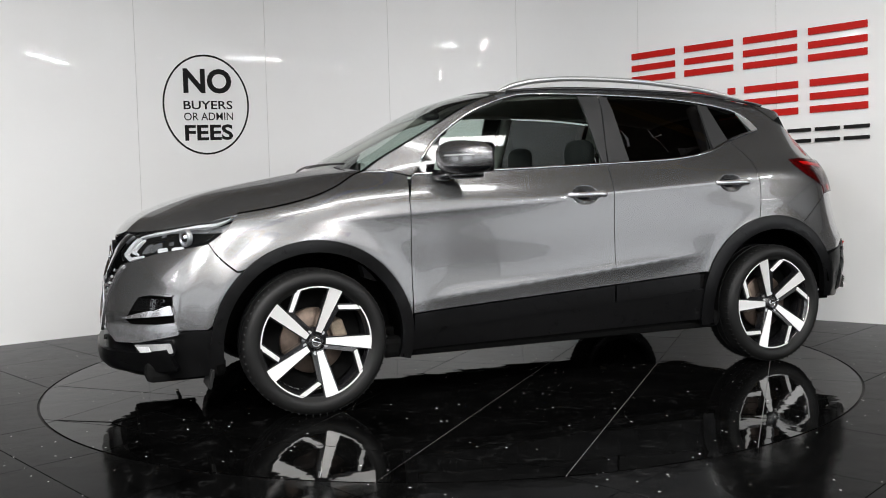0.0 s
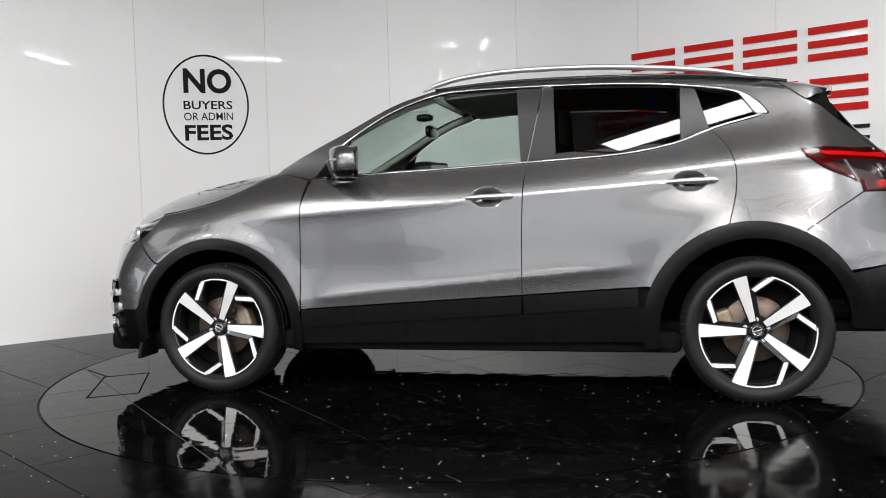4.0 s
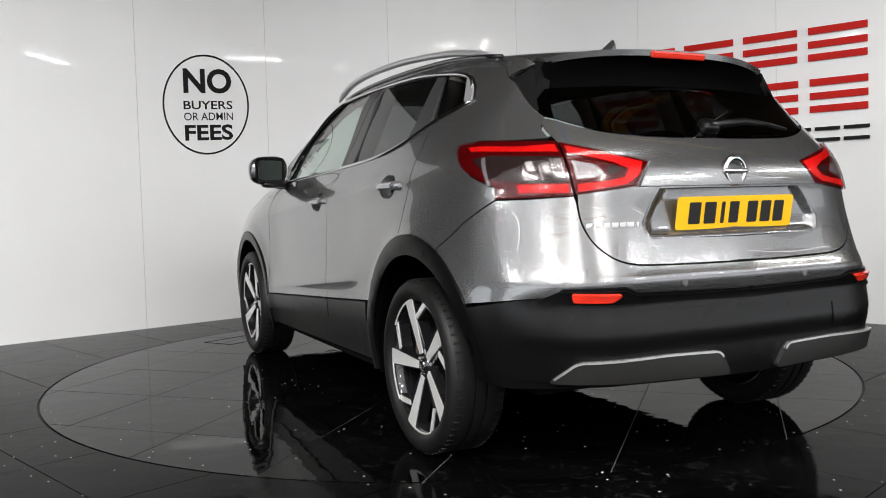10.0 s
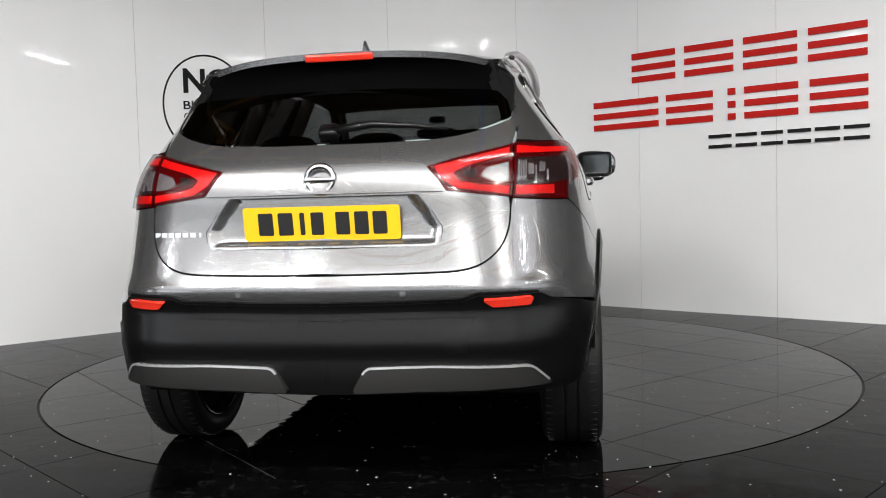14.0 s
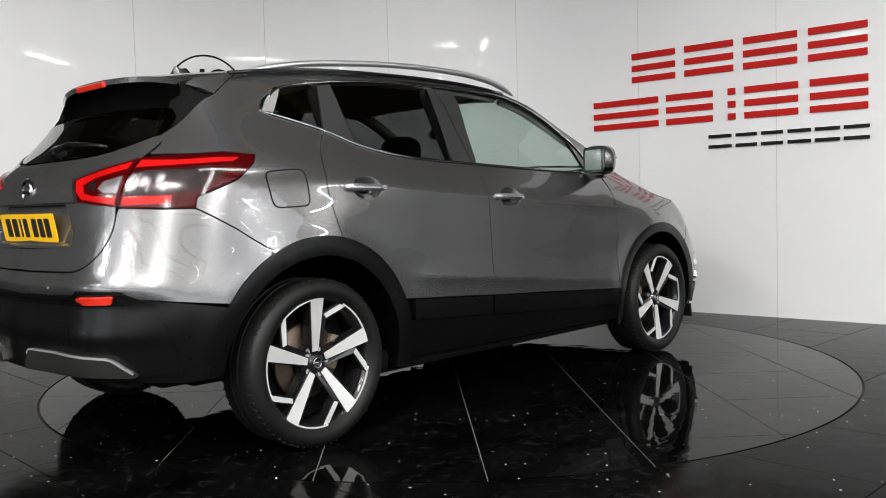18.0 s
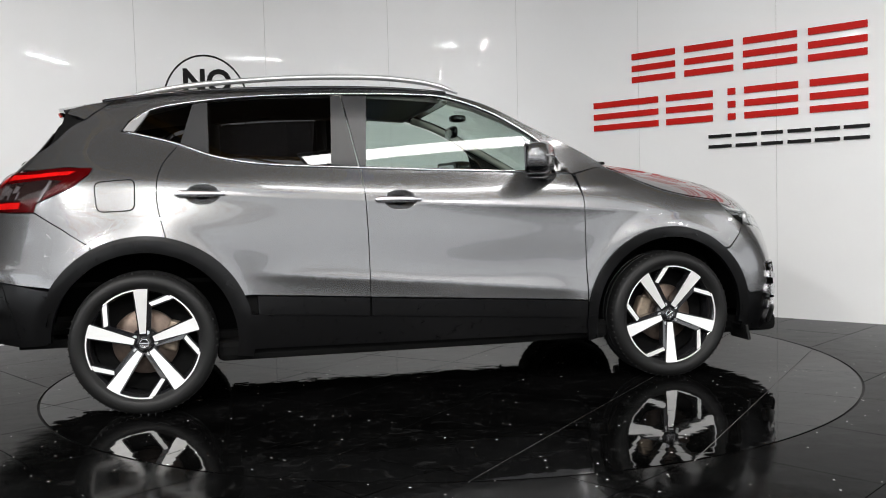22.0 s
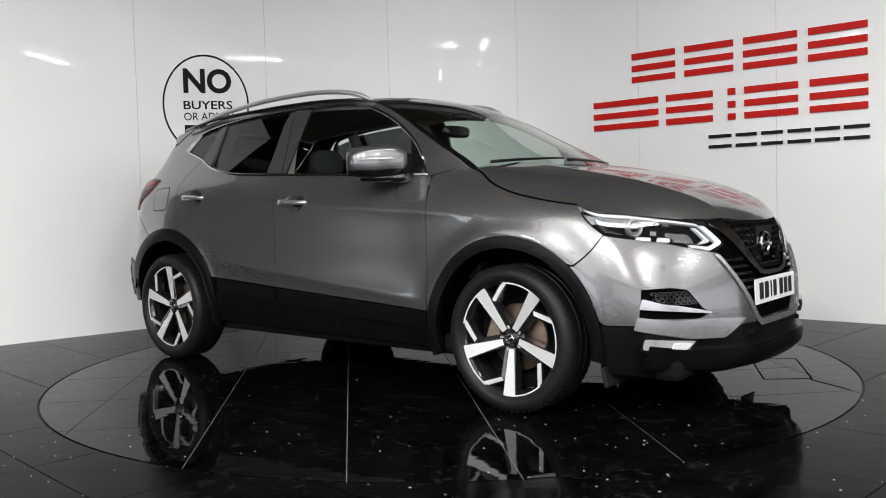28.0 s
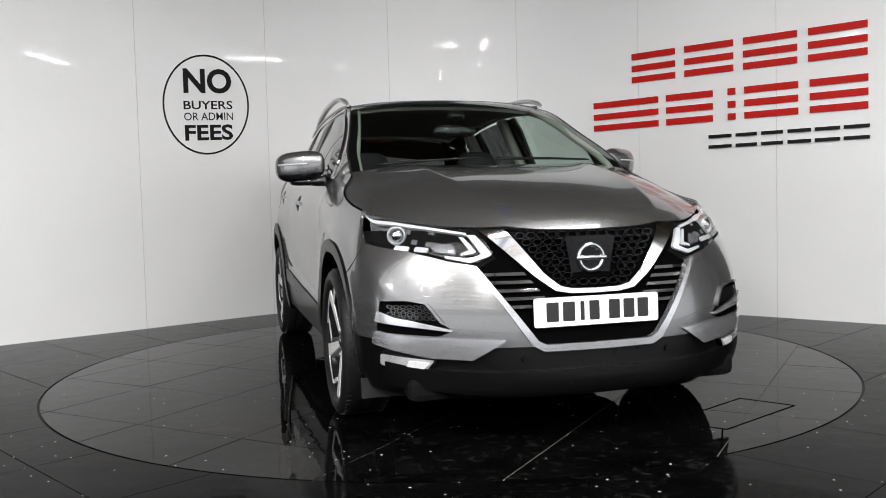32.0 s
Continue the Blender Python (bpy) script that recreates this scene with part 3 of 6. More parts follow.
def body(s, z):
    """Points of the body skin: s runs from the nose's middle along the left side to the tail's middle, z is the height."""
    s, z = np.atleast_1d(np.asarray(s, float)), np.atleast_1d(np.asarray(z, float))
    side = np.where(s < 0, -1.0, np.where(s > S_END, -1.0, 1.0))
    u = np.where(s < 0, -s, np.where(s > S_END, 2 * S_END - s, s))
    rows = _ring(z)
    M = np.einsum("ij,njk->nik", S_M, rows)
    i = np.clip(np.searchsorted(S_TS, u) - 1, 0, len(S_TS) - 2)
    k = np.arange(len(u))
    d = (S_TS[i + 1] - S_TS[i])[:, None]
    b = ((u - S_TS[i])[:, None]) / d
    a = 1 - b
    p = a * rows[k, i] + b * rows[k, i + 1] + ((a ** 3 - a) * M[k, i] + (b ** 3 - b) * M[k, i + 1]) * d * d / 6
    x, y = p[:, 0].copy(), p[:, 1].copy()
    # ridge low on the doors, rising to the rear, and the sharp shoulder crease
    low = 0.490 + 0.092 * (0.75 - x)
    doors = 1 / (1 + np.exp((x - 0.76) * 24)) / (1 + np.exp((-0.70 - x) * 18))
    y += (0.013 * fold(z - low, 0.065, 0.038, 0.014) - 0.006) * doors
    crease = 0.906 + 0.062 * (0.85 - x)
    on_side = 1 / (1 + np.exp((x - 1.20) * 10)) / (1 + np.exp((-1.15 - x) * 12))
    y += (0.014 * fold(z - crease, 0.160, 0.050, 0.010) - 0.008) * on_side
    x += 0.016 / (1 + np.exp((z - 0.485) / 0.010)) / (1 + np.exp((x + 1.93) * 40))
    x -= 0.012 * np.exp(-((z - 0.678) / 0.032) ** 2) / (1 + np.exp((x + 1.90) * 30))
    x += 0.026 / (1 + np.exp((z - 0.64) / 0.014)) / (1 + np.exp((x + 1.92) * 30))
    for wx in (1.323, -1.323):
        r = np.hypot(x - wx, (z - 0.33))
        y += 0.010 * np.exp(-((r - 0.47) / 0.055) ** 2) * (np.abs(u - 2.8) < 2.0)
    return np.stack([x, y * side, z], 1)


def s_at_x(x, z):
    """The place along the left side at which the skin at height z has this x."""
    x, z = np.broadcast_arrays(np.asarray(x, float), np.asarray(z, float))
    lo, hi = np.zeros(x.size), np.full(x.size, S_END)
    for _ in range(34):
        mid = (lo + hi) / 2
        far = body(mid, z.ravel())[:, 0] > x.ravel()
        lo, hi = np.where(far, mid, lo), np.where(far, hi, mid)
    return (lo + hi) / 2


def s_at_y(y, z, rear=False):
    """The same by y, on the nose or on the tail."""
    y, z = np.broadcast_arrays(np.asarray(y, float), np.asarray(z, float))
    sign = np.sign(y.ravel())
    lo, hi = (np.full(y.size, 4.40), np.full(y.size, S_END)) if rear else (np.zeros(y.size), np.full(y.size, 1.0))
    for _ in range(34):
        mid = (lo + hi) / 2
        v = body(mid, z.ravel())[:, 1]
        go = v > np.abs(y.ravel()) if rear else v < np.abs(y.ravel())
        lo, hi = np.where(go, mid, lo), np.where(go, hi, mid)
    s = (lo + hi) / 2
    return np.where(sign < 0, 2 * S_END - s if rear else -s, s)


def sx(*pts):
    """An outline on the side from (x, z) corners."""
    a = np.array(pts, float)
    return list(zip(s_at_x(a[:, 0], a[:, 1]), a[:, 1]))


def fy(*pts):
    """An outline on the nose from (y, z) corners."""
    a = np.array(pts, float)
    return list(zip(s_at_y(a[:, 0], a[:, 1]), a[:, 1]))


def ry(*pts):
    """An outline on the tail from (y, z) corners."""
    a = np.array(pts, float)
    return list(zip(s_at_y(a[:, 0], a[:, 1], True), a[:, 1]))


def curve(pts, n=6, closed=False):
    """A smooth line through points (centripetal)."""
    P = [np.array(p, float) for p in pts]
    if closed:
        P = [P[-1]] + P + P[:2]
    else:
        P = [2 * P[0] - P[1]] + P + [2 * P[-1] - P[-2]]
    out = []
    for a, b, c, d in zip(P, P[1:], P[2:], P[3:]):
        for i in range(n):
            t = i / n
            out.append(0.5 * ((2 * b) + (c - a) * t + (2 * a - 5 * b + 4 * c - d) * t * t + (3 * b - a - 3 * c + d) * t ** 3))
    if not closed:
        out.append(P[-2])
    return [tuple(p) for p in out]


def rounded(pts, r=0.02, n=4):
    """Rounds the corners of a closed outline."""
    out = []
    m = len(pts)
    for i in range(m):
        p, a, b = (np.array(pts[k % m], float) for k in (i, i - 1, i + 1))
        da, db = a - p, b - p
        la, lb = np.linalg.norm(da), np.linalg.norm(db)
        q = min(r, la * 0.45, lb * 0.45)
        s, e = p + da / la * q, p + db / lb * q
        for k in range(n + 1):
            t = k / n
            out.append(tuple((1 - t) ** 2 * s + 2 * t * (1 - t) * p + t * t * e))
    return out


def arch(cx, cz, r, a0, a1, n=28, squash=1.0):
    return [(cx + r * math.cos(radians(a0 + (a1 - a0) * i / n)), cz + squash * r * math.sin(radians(a0 + (a1 - a0) * i / n))) for i in range(n + 1)]


def shrink(pts, g):
    """Moves a closed outline inwards by g."""
    P = np.array(pts, float)
    keep = [i for i in range(len(P)) if np.linalg.norm(P[i] - P[i - 1]) > 1e-5]
    P = P[keep]
    area = 0.5 * np.sum(P[:, 0] * np.roll(P[:, 1], -1) - np.roll(P[:, 0], -1) * P[:, 1])
    d1, d2 = P - np.roll(P, 1, 0), np.roll(P, -1, 0) - P
    n1 = np.stack([-d1[:, 1], d1[:, 0]], 1) / np.linalg.norm(d1, axis=1)[:, None]
    n2 = np.stack([-d2[:, 1], d2[:, 0]], 1) / np.linalg.norm(d2, axis=1)[:, None]
    n = n1 + n2
    n /= np.maximum(np.linalg.norm(n, axis=1)[:, None], 0.5)
    return [tuple(p) for p in P + n * g * (1 if area > 0 else -1)]


def sheet(name, surface, outline, mat, parent, step=0.035, lift=0.0, skirt=0.014, gap=0.0, mirror=False, label="", round_edge=0.0, holes=(), snap=None, zstep=0.0):
    """A panel: the outline is filled, cut into a fine grid, laid on the surface and given turned-in edges."""
    if gap:
        outline = shrink(outline, gap)
    if snap is not None:
        outline = [(snap if abs(a - snap) < 0.012 else a, b) for a, b in outline]
    bm = bmesh.new()
    if holes:
        edges = []
        for ring in (outline, *holes):
            vs = [bm.verts.new((a, b, 0)) for a, b in ring]
            edges += [bm.edges.new((vs[i - 1], vs[i])) for i in range(len(vs))]
        bmesh.ops.triangle_fill(bm, use_beauty=True, use_dissolve=False, edges=edges)
    else:
        bm.faces.new([bm.verts.new((a, b, 0)) for a, b in outline])
    A = np.array(outline)
    for axis in (0, 1):
        lo, hi = A[:, axis].min(), A[:, axis].max()
        n = max(1, int(math.ceil((hi - lo) / (zstep if axis and zstep else step))))
        for i in range(1, n):
            c, d = [0, 0, 0], [0, 0, 0]
            c[axis], d[axis] = lo + (hi - lo) * i / n, 1
            bmesh.ops.bisect_plane(bm, geom=bm.verts[:] + bm.edges[:] + bm.faces[:], plane_co=c, plane_no=d, dist=1e-6)
    bm.verts.ensure_lookup_table()
    uv = np.array([v.co[:2] for v in bm.verts])
    e = 1e-3
    p = surface(uv[:, 0], uv[:, 1])
    pu = surface(uv[:, 0] + e, uv[:, 1]) - surface(uv[:, 0] - e, uv[:, 1])
    pv = surface(uv[:, 0], uv[:, 1] + e) - surface(uv[:, 0], uv[:, 1] - e)
    nrm = np.cross(pu, pv)
    nrm /= np.maximum(np.linalg.norm(nrm, axis=1)[:, None], 1e-12)
    # outward: away from the car's middle
    mid = np.array([np.clip(p[:, 0], -1.2, 1.0), np.zeros(len(p)), np.clip(p[:, 2], 0.3, 0.8)]).T
    if np.sum((p - mid) * nrm) < 0:
        nrm = -nrm
    rim = {v.index for ed in bm.edges if len(ed.link_faces) == 1 for v in ed.verts}
    p = p + nrm * lift
    if round_edge:
        for i in rim:
            p[i] -= nrm[i] * round_edge
    if mirror:
        p, nrm = p * [1, -1, 1], nrm * [1, -1, 1]
    for v, q in zip(bm.verts, p):
        v.co = q
    bm.normal_update()
    f0 = max(bm.faces, key=lambda f: f.calc_area())
    if f0.normal.dot(Vector(nrm[f0.verts[0].index])) < 0:
        bmesh.ops.reverse_faces(bm, faces=bm.faces[:])
    count = len(bm.verts)
    if skirt:
        low = {}
        for ed in [ed for ed in bm.edges if len(ed.link_faces) == 1]:
            loop = ed.link_loops[0]
            a, b = loop.vert, loop.link_loop_next.vert
            q = []
            for v in (a, b):
                if v not in low:
                    top = bm.verts.new(v.co)
                    low[v] = (top, bm.verts.new(v.co - Vector(nrm[v.index]) * skirt))
                q.append(low[v])
            bm.faces.new((q[1][0], q[0][0], q[0][1], q[1][1]))
    bm.verts.index_update()
    me = bpy.data.meshes.new(name)
    bm.to_mesh(me)
    bm.free()
    me.polygons.foreach_set("use_smooth", [True] * len(me.polygons))
    normals = [tuple(n) for n in nrm] + [(0.0, 0.0, 0.0)] * (len(me.vertices) - count)
    me.normals_split_custom_set_from_vertices(normals)
    me.materials.append(mat)
    ob = new(name, me)
    ob.parent = parent
    if label:
        ob["label"] = label
    return ob


def pair(name, surface, outline, mat, parent, **k):
    return [sheet(name, surface, outline, mat, parent, mirror=m, **k) for m in (False, True)]


FW, RW, HUB = 1.323, -1.323, 0.332

# window line, roof line and shut lines of the left side, as (x, z)
BELT = curve([(.80, 1.085), (.12, 1.11), (-.30, 1.128), (-.72, 1.150), (-.97, 1.192), (-1.16, 1.262), (-1.40, 1.325)], 6)
DOORTOP = curve([(.80, 1.085), (.69, 1.235), (.54, 1.348), (.40, 1.425), (.22, 1.490), (.06, 1.513), (-.35, 1.518), (-.75, 1.507), (-1.07, 1.478), (-1.29, 1.432), (-1.40, 1.325)], 6)


def line_z(line, x):
    xs, zs = zip(*sorted(line))
    return float(np.interp(x, xs, zs))


def belt(x): return line_z(BELT, x)
def top(x): return line_z(DOORTOP, x)


def along(line, x0, x1):
    """The points of a line between two x, in its own order, with both ends."""
    inner = [p for p in line if min(x0, x1) + 0.004 < p[0] < max(x0, x1) - 0.004]
    inner.sort(key=lambda p: p[0], reverse=x1 < x0)
    return [(x0, line_z(line, x0))] + inner + [(x1, line_z(line, x1))]


def sill(x): return 0.432 + (0.86 - x) * 0.062

# shell behind all panels, so that the joints read dark
def dark_shell(s0, s1, z0, z1):
    bm = bmesh.new()
    S, Z = np.linspace(s0, s1, int((s1 - s0) / 0.05) + 2), np.linspace(z0, z1, 20)
    inn = np.array([body(S, np.full(len(S), z)) for z in Z]) * [0.985, 0.965, 1.0]
    v = [[bm.verts.new(q) for q in row] for row in inn]
    for j in range(len(Z) - 1):
        for i in range(len(S) - 1):
            c = inn[j, i]
            near = min(math.hypot(q[0] - wx, q[2] - HUB) for wx in (FW, RW) for q in (inn[j, i], inn[j, i + 1], inn[j + 1, i], inn[j + 1, i + 1]))
            if near > 0.455 and not (c[0] > 0.93 and c[2] > 0.88):
                bm.faces.new((v[j][i], v[j][i + 1], v[j + 1][i + 1], v[j + 1][i]))
    bmesh.ops.delete(bm, geom=[q for q in bm.verts if not q.link_faces], context="VERTS")
    return part("inner_structure", bm, M_MATBLACK, car, "black inner structure")


dark_shell(1.15, 4.4, 0.27, 1.04), dark_shell(2 * S_END - 4.4, 2 * S_END - 1.15, 0.27, 1.04)
dark_shell(-1.2, 1.2, 0.22, 0.84), dark_shell(4.45, 2 * S_END - 4.45, 0.34, 1.14)


# ---- painted panels and glass of the sides ----
HOOD_SEAM = curve([(1.645, .922), (1.48, .948), (1.32, .985), (1.19, 1.035), (1.10, 1.085), (1.03, 1.112)], 5)

fender = sx(*([(.835, 1.082), (.853, .96), (.855, .80), (.857, .62)] + arch(1.323, .33, .466, 170, 48) + [(1.665, .672), (1.775, .798), (1.69, .865)] + HOOD_SEAM + [(.96, 1.115)]))
pair("front_wing", body, fender, M_PAINT, car, gap=0.0022, zstep=0.007)

door_f = sx(*(along(BELT, .815, -.283)[0:] + [(-.272, 1.0), (-.264, .80), (-.262, sill(-.262))] + [(x, sill(x)) for x in (0, .3, .6)] + [(.858, sill(.858)), (.857, .62), (.855, .80), (.853, .96)]))
def oval(x, z, a, b, n=28):
    """An oval outline on the side."""
    return sx(*[(x + a * math.cos(2 * math.pi * i / n), z + b * math.sin(2 * math.pi * i / n)) for i in range(n)])


CUP_F, CUP_R = (-.100, .970), (-1.035, 1.018)
hole_f, hole_r = oval(*CUP_F, .082, .052), oval(*CUP_R, .082, .052)
DOORS_F = pair("front_door", body, door_f, M_PAINT, car, gap=0.0022, zstep=0.007, holes=(hole_f,))

rear_gap = curve([(-1.148, 1.256), (-1.215, 1.165), (-1.240, 1.07), (-1.236, .96), (-1.205, .823)], 5)
door_r = sx(*(along(BELT, -.283, -1.14) + rear_gap + [p for p in arch(-1.305, .345, .486, 77, 23)] + [(-.845, sill(-.845)), (-.5, sill(-.5)), (-.262, sill(-.262)), (-.264, .80), (-.272, 1.0)]))
DOORS_R = pair("rear_door", body, door_r, M_PAINT, car, gap=0.0022, zstep=0.007, holes=(hole_r,))

# rear quarter with the broad pillar behind the small window
lamp_under = [(-1.525, 1.149), (-1.545, 1.118)] + curve([(-1.545, 1.118), (-1.617, 1.062), (-1.69, 1.028), (-1.752, 1.003), (-1.778, .990), (-1.788, .952)], 3)[1:]
quarter = sx(*(rear_gap[::-1] + along(BELT, -1.148, -1.402)[1:-1])) + sx((-1.412, 1.330), (-1.375, 1.385), (-1.30, 1.437), (-1.19, 1.462), (-1.07, 1.487), (-.95, 1.530), (-1.20, 1.522), (-1.42, 1.490), (-1.448, 1.487), (-1.576, 1.393), (-1.697, 1.310), (-1.803, 1.230))
quarter += ry((.624, 1.19), (.622, 1.152))
quarter += sx((-1.76, 1.150), (-1.64, 1.158)) + sx(*lamp_under) + sx((-1.66, .873), (-1.535, .79)) + sx(*[p for p in arch(-1.305, .345, .486, 118, 77, 10)])
pair("rear_quarter_panel", body, quarter, M_PAINT, car, gap=0.0022, zstep=0.007)

# strip above the door windows, from the windscreen pillar back
EDGE = curve([(1.03, 1.112), (.93, 1.178), (.67, 1.318), (.42, 1.452), (.22, 1.520)], 6)
cant = sx(*(EDGE + [(.05, 1.532), (-.35, 1.545), (-.75, 1.540), (-.95, 1.530), (-1.07, 1.487)])) + sx(*[p for p in DOORTOP[::-1] if -1.06 < p[0] < .79] + [(.815, 1.082), (.96, 1.115)])
pair("roof_side_frame", body, cant, M_PAINT, car, gap=0.001)

# chrome window surround
def bead(line, radius, lift):
    """A rounded chrome moulding along a line of the side."""
    a = np.array(line, float)
    p = body(s_at_x(a[:, 0], a[:, 1]), a[:, 1])
    for side in (1, -1):
        bm = bmesh.new()
        tube(bm, [(x, side * (y + lift), z) for x, y, z in p], radius, 10)
        part("window_surround", bm, M_CHROME, car, "polished chrome window surround")


bead([(x, z + .005) for x, z in along(BELT, .80, -1.39)], 0.0075, 0.001)
bead(DOORTOP[3:-3], 0.0085, 0.002)

pair("window_corner", body, sx(*rounded([(-1.402, 1.328), (-1.352, 1.326), (-1.305, 1.392), (-1.280, 1.432), (-1.330, 1.412), (-1.372, 1.372)], .008)), M_SATIN, car, lift=0.0085, skirt=0.008, step=0.03, label="thick chrome corner of the window surround")

# the side glass is one smooth barrel-shaped surface close to the body's skin
_gx, _gv = (a.ravel() for a in np.meshgrid(np.linspace(.55, -1.3, 30), np.linspace(.06, .94, 12)))
_gz = np.array([belt(x) + (top(x) - belt(x)) * v for x, v in zip(_gx, _gv)])
_gy = body(s_at_x(_gx, _gz), _gz)[:, 1]
GLASS_FIT = np.linalg.lstsq(np.stack([_gx ** 0, _gz, _gx, _gx ** 2], 1), _gy + 0.055 * (_gz - 1.3) ** 2 * 4, rcond=None)[0]


def side_glass(x, z):
    x, z = np.atleast_1d(np.asarray(x, float)), np.atleast_1d(np.asarray(z, float))
    y = GLASS_FIT[0] + GLASS_FIT[1] * z + GLASS_FIT[2] * x + GLASS_FIT[3] * x ** 2 - 0.22 * (z - 1.3) ** 2
    return np.stack([x, y, z], 1)


front_pane = [(x, z + .014) for x, z in along(BELT, .70, -.255)] + [(x, z - .014) for x, z in along(DOORTOP, -.222, .62)]
pair("front_door_window", side_glass, front_pane, M_GLASS, car, lift=-0.008, skirt=0.004, step=0.06, label="clear front door glass")
rear_pane = [(x, z + .014) for x, z in along(BELT, -.425, -1.005)] + [(x, z - .014) for x, z in along(DOORTOP, -1.01, -.405)]
pair("rear_door_window", side_glass, rear_pane, M_PRIVACY, car, lift=-0.008, skirt=0.004, step=0.06, label="dark tinted rear door glass")
small_pane = [(x, z + .014) for x, z in along(BELT, -1.135, -1.375)] + [(-1.345, 1.365), (-1.285, 1.412), (-1.085, 1.462)]
pair("quarter_window", side_glass, small_pane, M_PRIVACY, car, lift=-0.008, skirt=0.004, step=0.06, label="dark tinted rear quarter glass")
pillar_f = [(-.255, belt(-.255) + .012), (-.286, belt(-.286) + .012), (-.350, top(-.350) - .012), (-.222, top(-.222) - .012)]
pillar_r = [(-.292, belt(-.292) + .012), (-.425, belt(-.425) + .012), (-.405, top(-.405) - .012), (-.356, top(-.356) - .012)]
pillar_q = [(-1.005, belt(-1.005) + .012), (-1.137, belt(-1.137) + .012), (-1.08, 1.463), (-1.01, top(-1.01) - .012)]
for p in (pillar_f, pillar_r, pillar_q):
    pair("pillar_trim", body, sx(*p), M_PILLAR, car, lift=0.002, step=0.08, gap=0.001)
corner = [(.80, 1.092), (.70, belt(.70) + .012), (.625, top(.625) - .012), (.70, top(.70) - .008)]
pair("mirror_corner_trim", body, sx(*corner), M_GLOSSBLACK, car, lift=0.0, step=0.08)

# black lower cladding
for x0, x1 in ((.855, -.258), (-.268, -.80)):
    pts = [(x, sill(x) - .004) for x in np.linspace(x0, x1, 8)] + [(x, sill(x) - .092) for x in np.linspace(x1, x0, 8)]
    pair("door_cladding", body, sx(*pts), M_CLAD, car, lift=0.010, skirt=0.02, gap=0.001, round_edge=0.004)
rocker = [(x, sill(x) - .094) for x in np.linspace(.90, -.86, 8)] + [(-.86, .275), (.90, .255)]
pair("sill_cladding", body, sx(*rocker), M_CLAD, car, lift=-0.004, skirt=0.05)
f_ring = arch(1.323, .33, .466, -8, 194, 44) + arch(1.323, .33, .412, 194, -8, 44)
r_ring = arch(-1.305, .345, .486, -12, 178, 44) + arch(-1.312, .338, .418, 178, -12, 44)
pair("wheel_arch_trim", body, sx(*f_ring), M_CLAD, car, lift=0.011, skirt=0.035, step=0.05, round_edge=0.003)
pair("wheel_arch_trim", body, sx(*r_ring), M_CLAD, car, lift=0.011, skirt=0.035, step=0.05, round_edge=0.003)


# ---- bonnet, windscreen, roof ----
def on_body(line):
    a = np.array(line, float)
    return body(s_at_x(a[:, 0], a[:, 1]), a[:, 1])


hood_side = natural(np.linspace(0, 1, len(HOOD_SEAM)), on_body(HOOD_SEAM[::-1]))
hood_mid = natural((0, .18, .38, .60, .80, .92, 1.0), [(1.13, 0, 1.138), (1.32, 0, 1.118), (1.56, 0, 1.078), (1.82, 0, 1.020), (2.02, 0, .945), (2.10, 0, .892), (2.142, 0, .838)])


def bonnet(p, a):
    p, a = np.atleast_1d(p), np.atleast_1d(a)
    e, m, b = hood_side(np.clip(p, -.05, 1.05)), hood_mid(np.clip(p, -.05, 1.05)), np.abs(a)
    k = b ** 2.6
    x = m[:, 0] + (e[:, 0] - m[:, 0]) * k
    y = np.sign(a) * b * e[:, 1]
    z = m[:, 2] + (e[:, 2] - m[:, 2]) * (0.25 * b ** 2 + 0.75 * b ** 4.5)
    ridge = 0.62 - 0.22 * p
    z += 0.015 * fold(b - ridge, 0.16, 0.10, 0.012) - 0.006
    return np.stack([x, y, z], 1)


sheet("bonnet", bonnet, [(0.0, -1.0), (1.0, -1.0), (1.0, 1.0), (0.0, 1.0)], M_PAINT, car, step=0.045, zstep=0.016, gap=0.004, skirt=0.02)

for k in (0, 1):
    seam = sheet("bonnet_joint", body, sx(*([(x, z - .001) for x, z in HOOD_SEAM] + [(x, z + .0055) for x, z in HOOD_SEAM[::-1]])), M_VOID, car, lift=0.0012, skirt=0.0, step=0.03, mirror=bool(k), label="dark joint beside the bonnet")

edge_curve = on_body(EDGE)
screen_side = natural(np.linspace(0, 1, len(EDGE)), edge_curve)


def windscreen(p, a):
    p, a = np.atleast_1d(p), np.atleast_1d(a)
    e = screen_side(p)
    bow = (1 - a ** 2)
    return np.stack([e[:, 0] + bow * (0.10 - 0.03 * p), a * e[:, 1], e[:, 2] + bow * (0.028 + 0.01 * p)], 1)


sheet("windscreen", windscreen, [(-0.005, -.985), (0.985, -.985), (0.985, .985), (-0.005, .985)], M_GLASS, car, step=0.06, lift=-0.003, skirt=0.004, label="clear laminated windscreen")
for a0, a1 in ((-.995, -.93), (.93, .995)):
    sheet("windscreen_edge", windscreen, [(0.0, a0), (0.99, a0), (0.99, a1), (0.0, a1)], M_GLOSSBLACK, car, step=0.05, lift=-0.006, skirt=0.004)
sheet("windscreen_edge", windscreen, [(0.94, -.93), (0.99, -.93), (0.99, .93), (0.94, .93)], M_GLOSSBLACK, car, step=0.05, lift=-0.006, skirt=0.004)
sheet("scuttle", windscreen, [(-0.035, -.93), (0.02, -.93), (0.02, .93), (-0.035, .93)], M_CLAD, car, step=0.06, lift=-0.03, skirt=0.01)



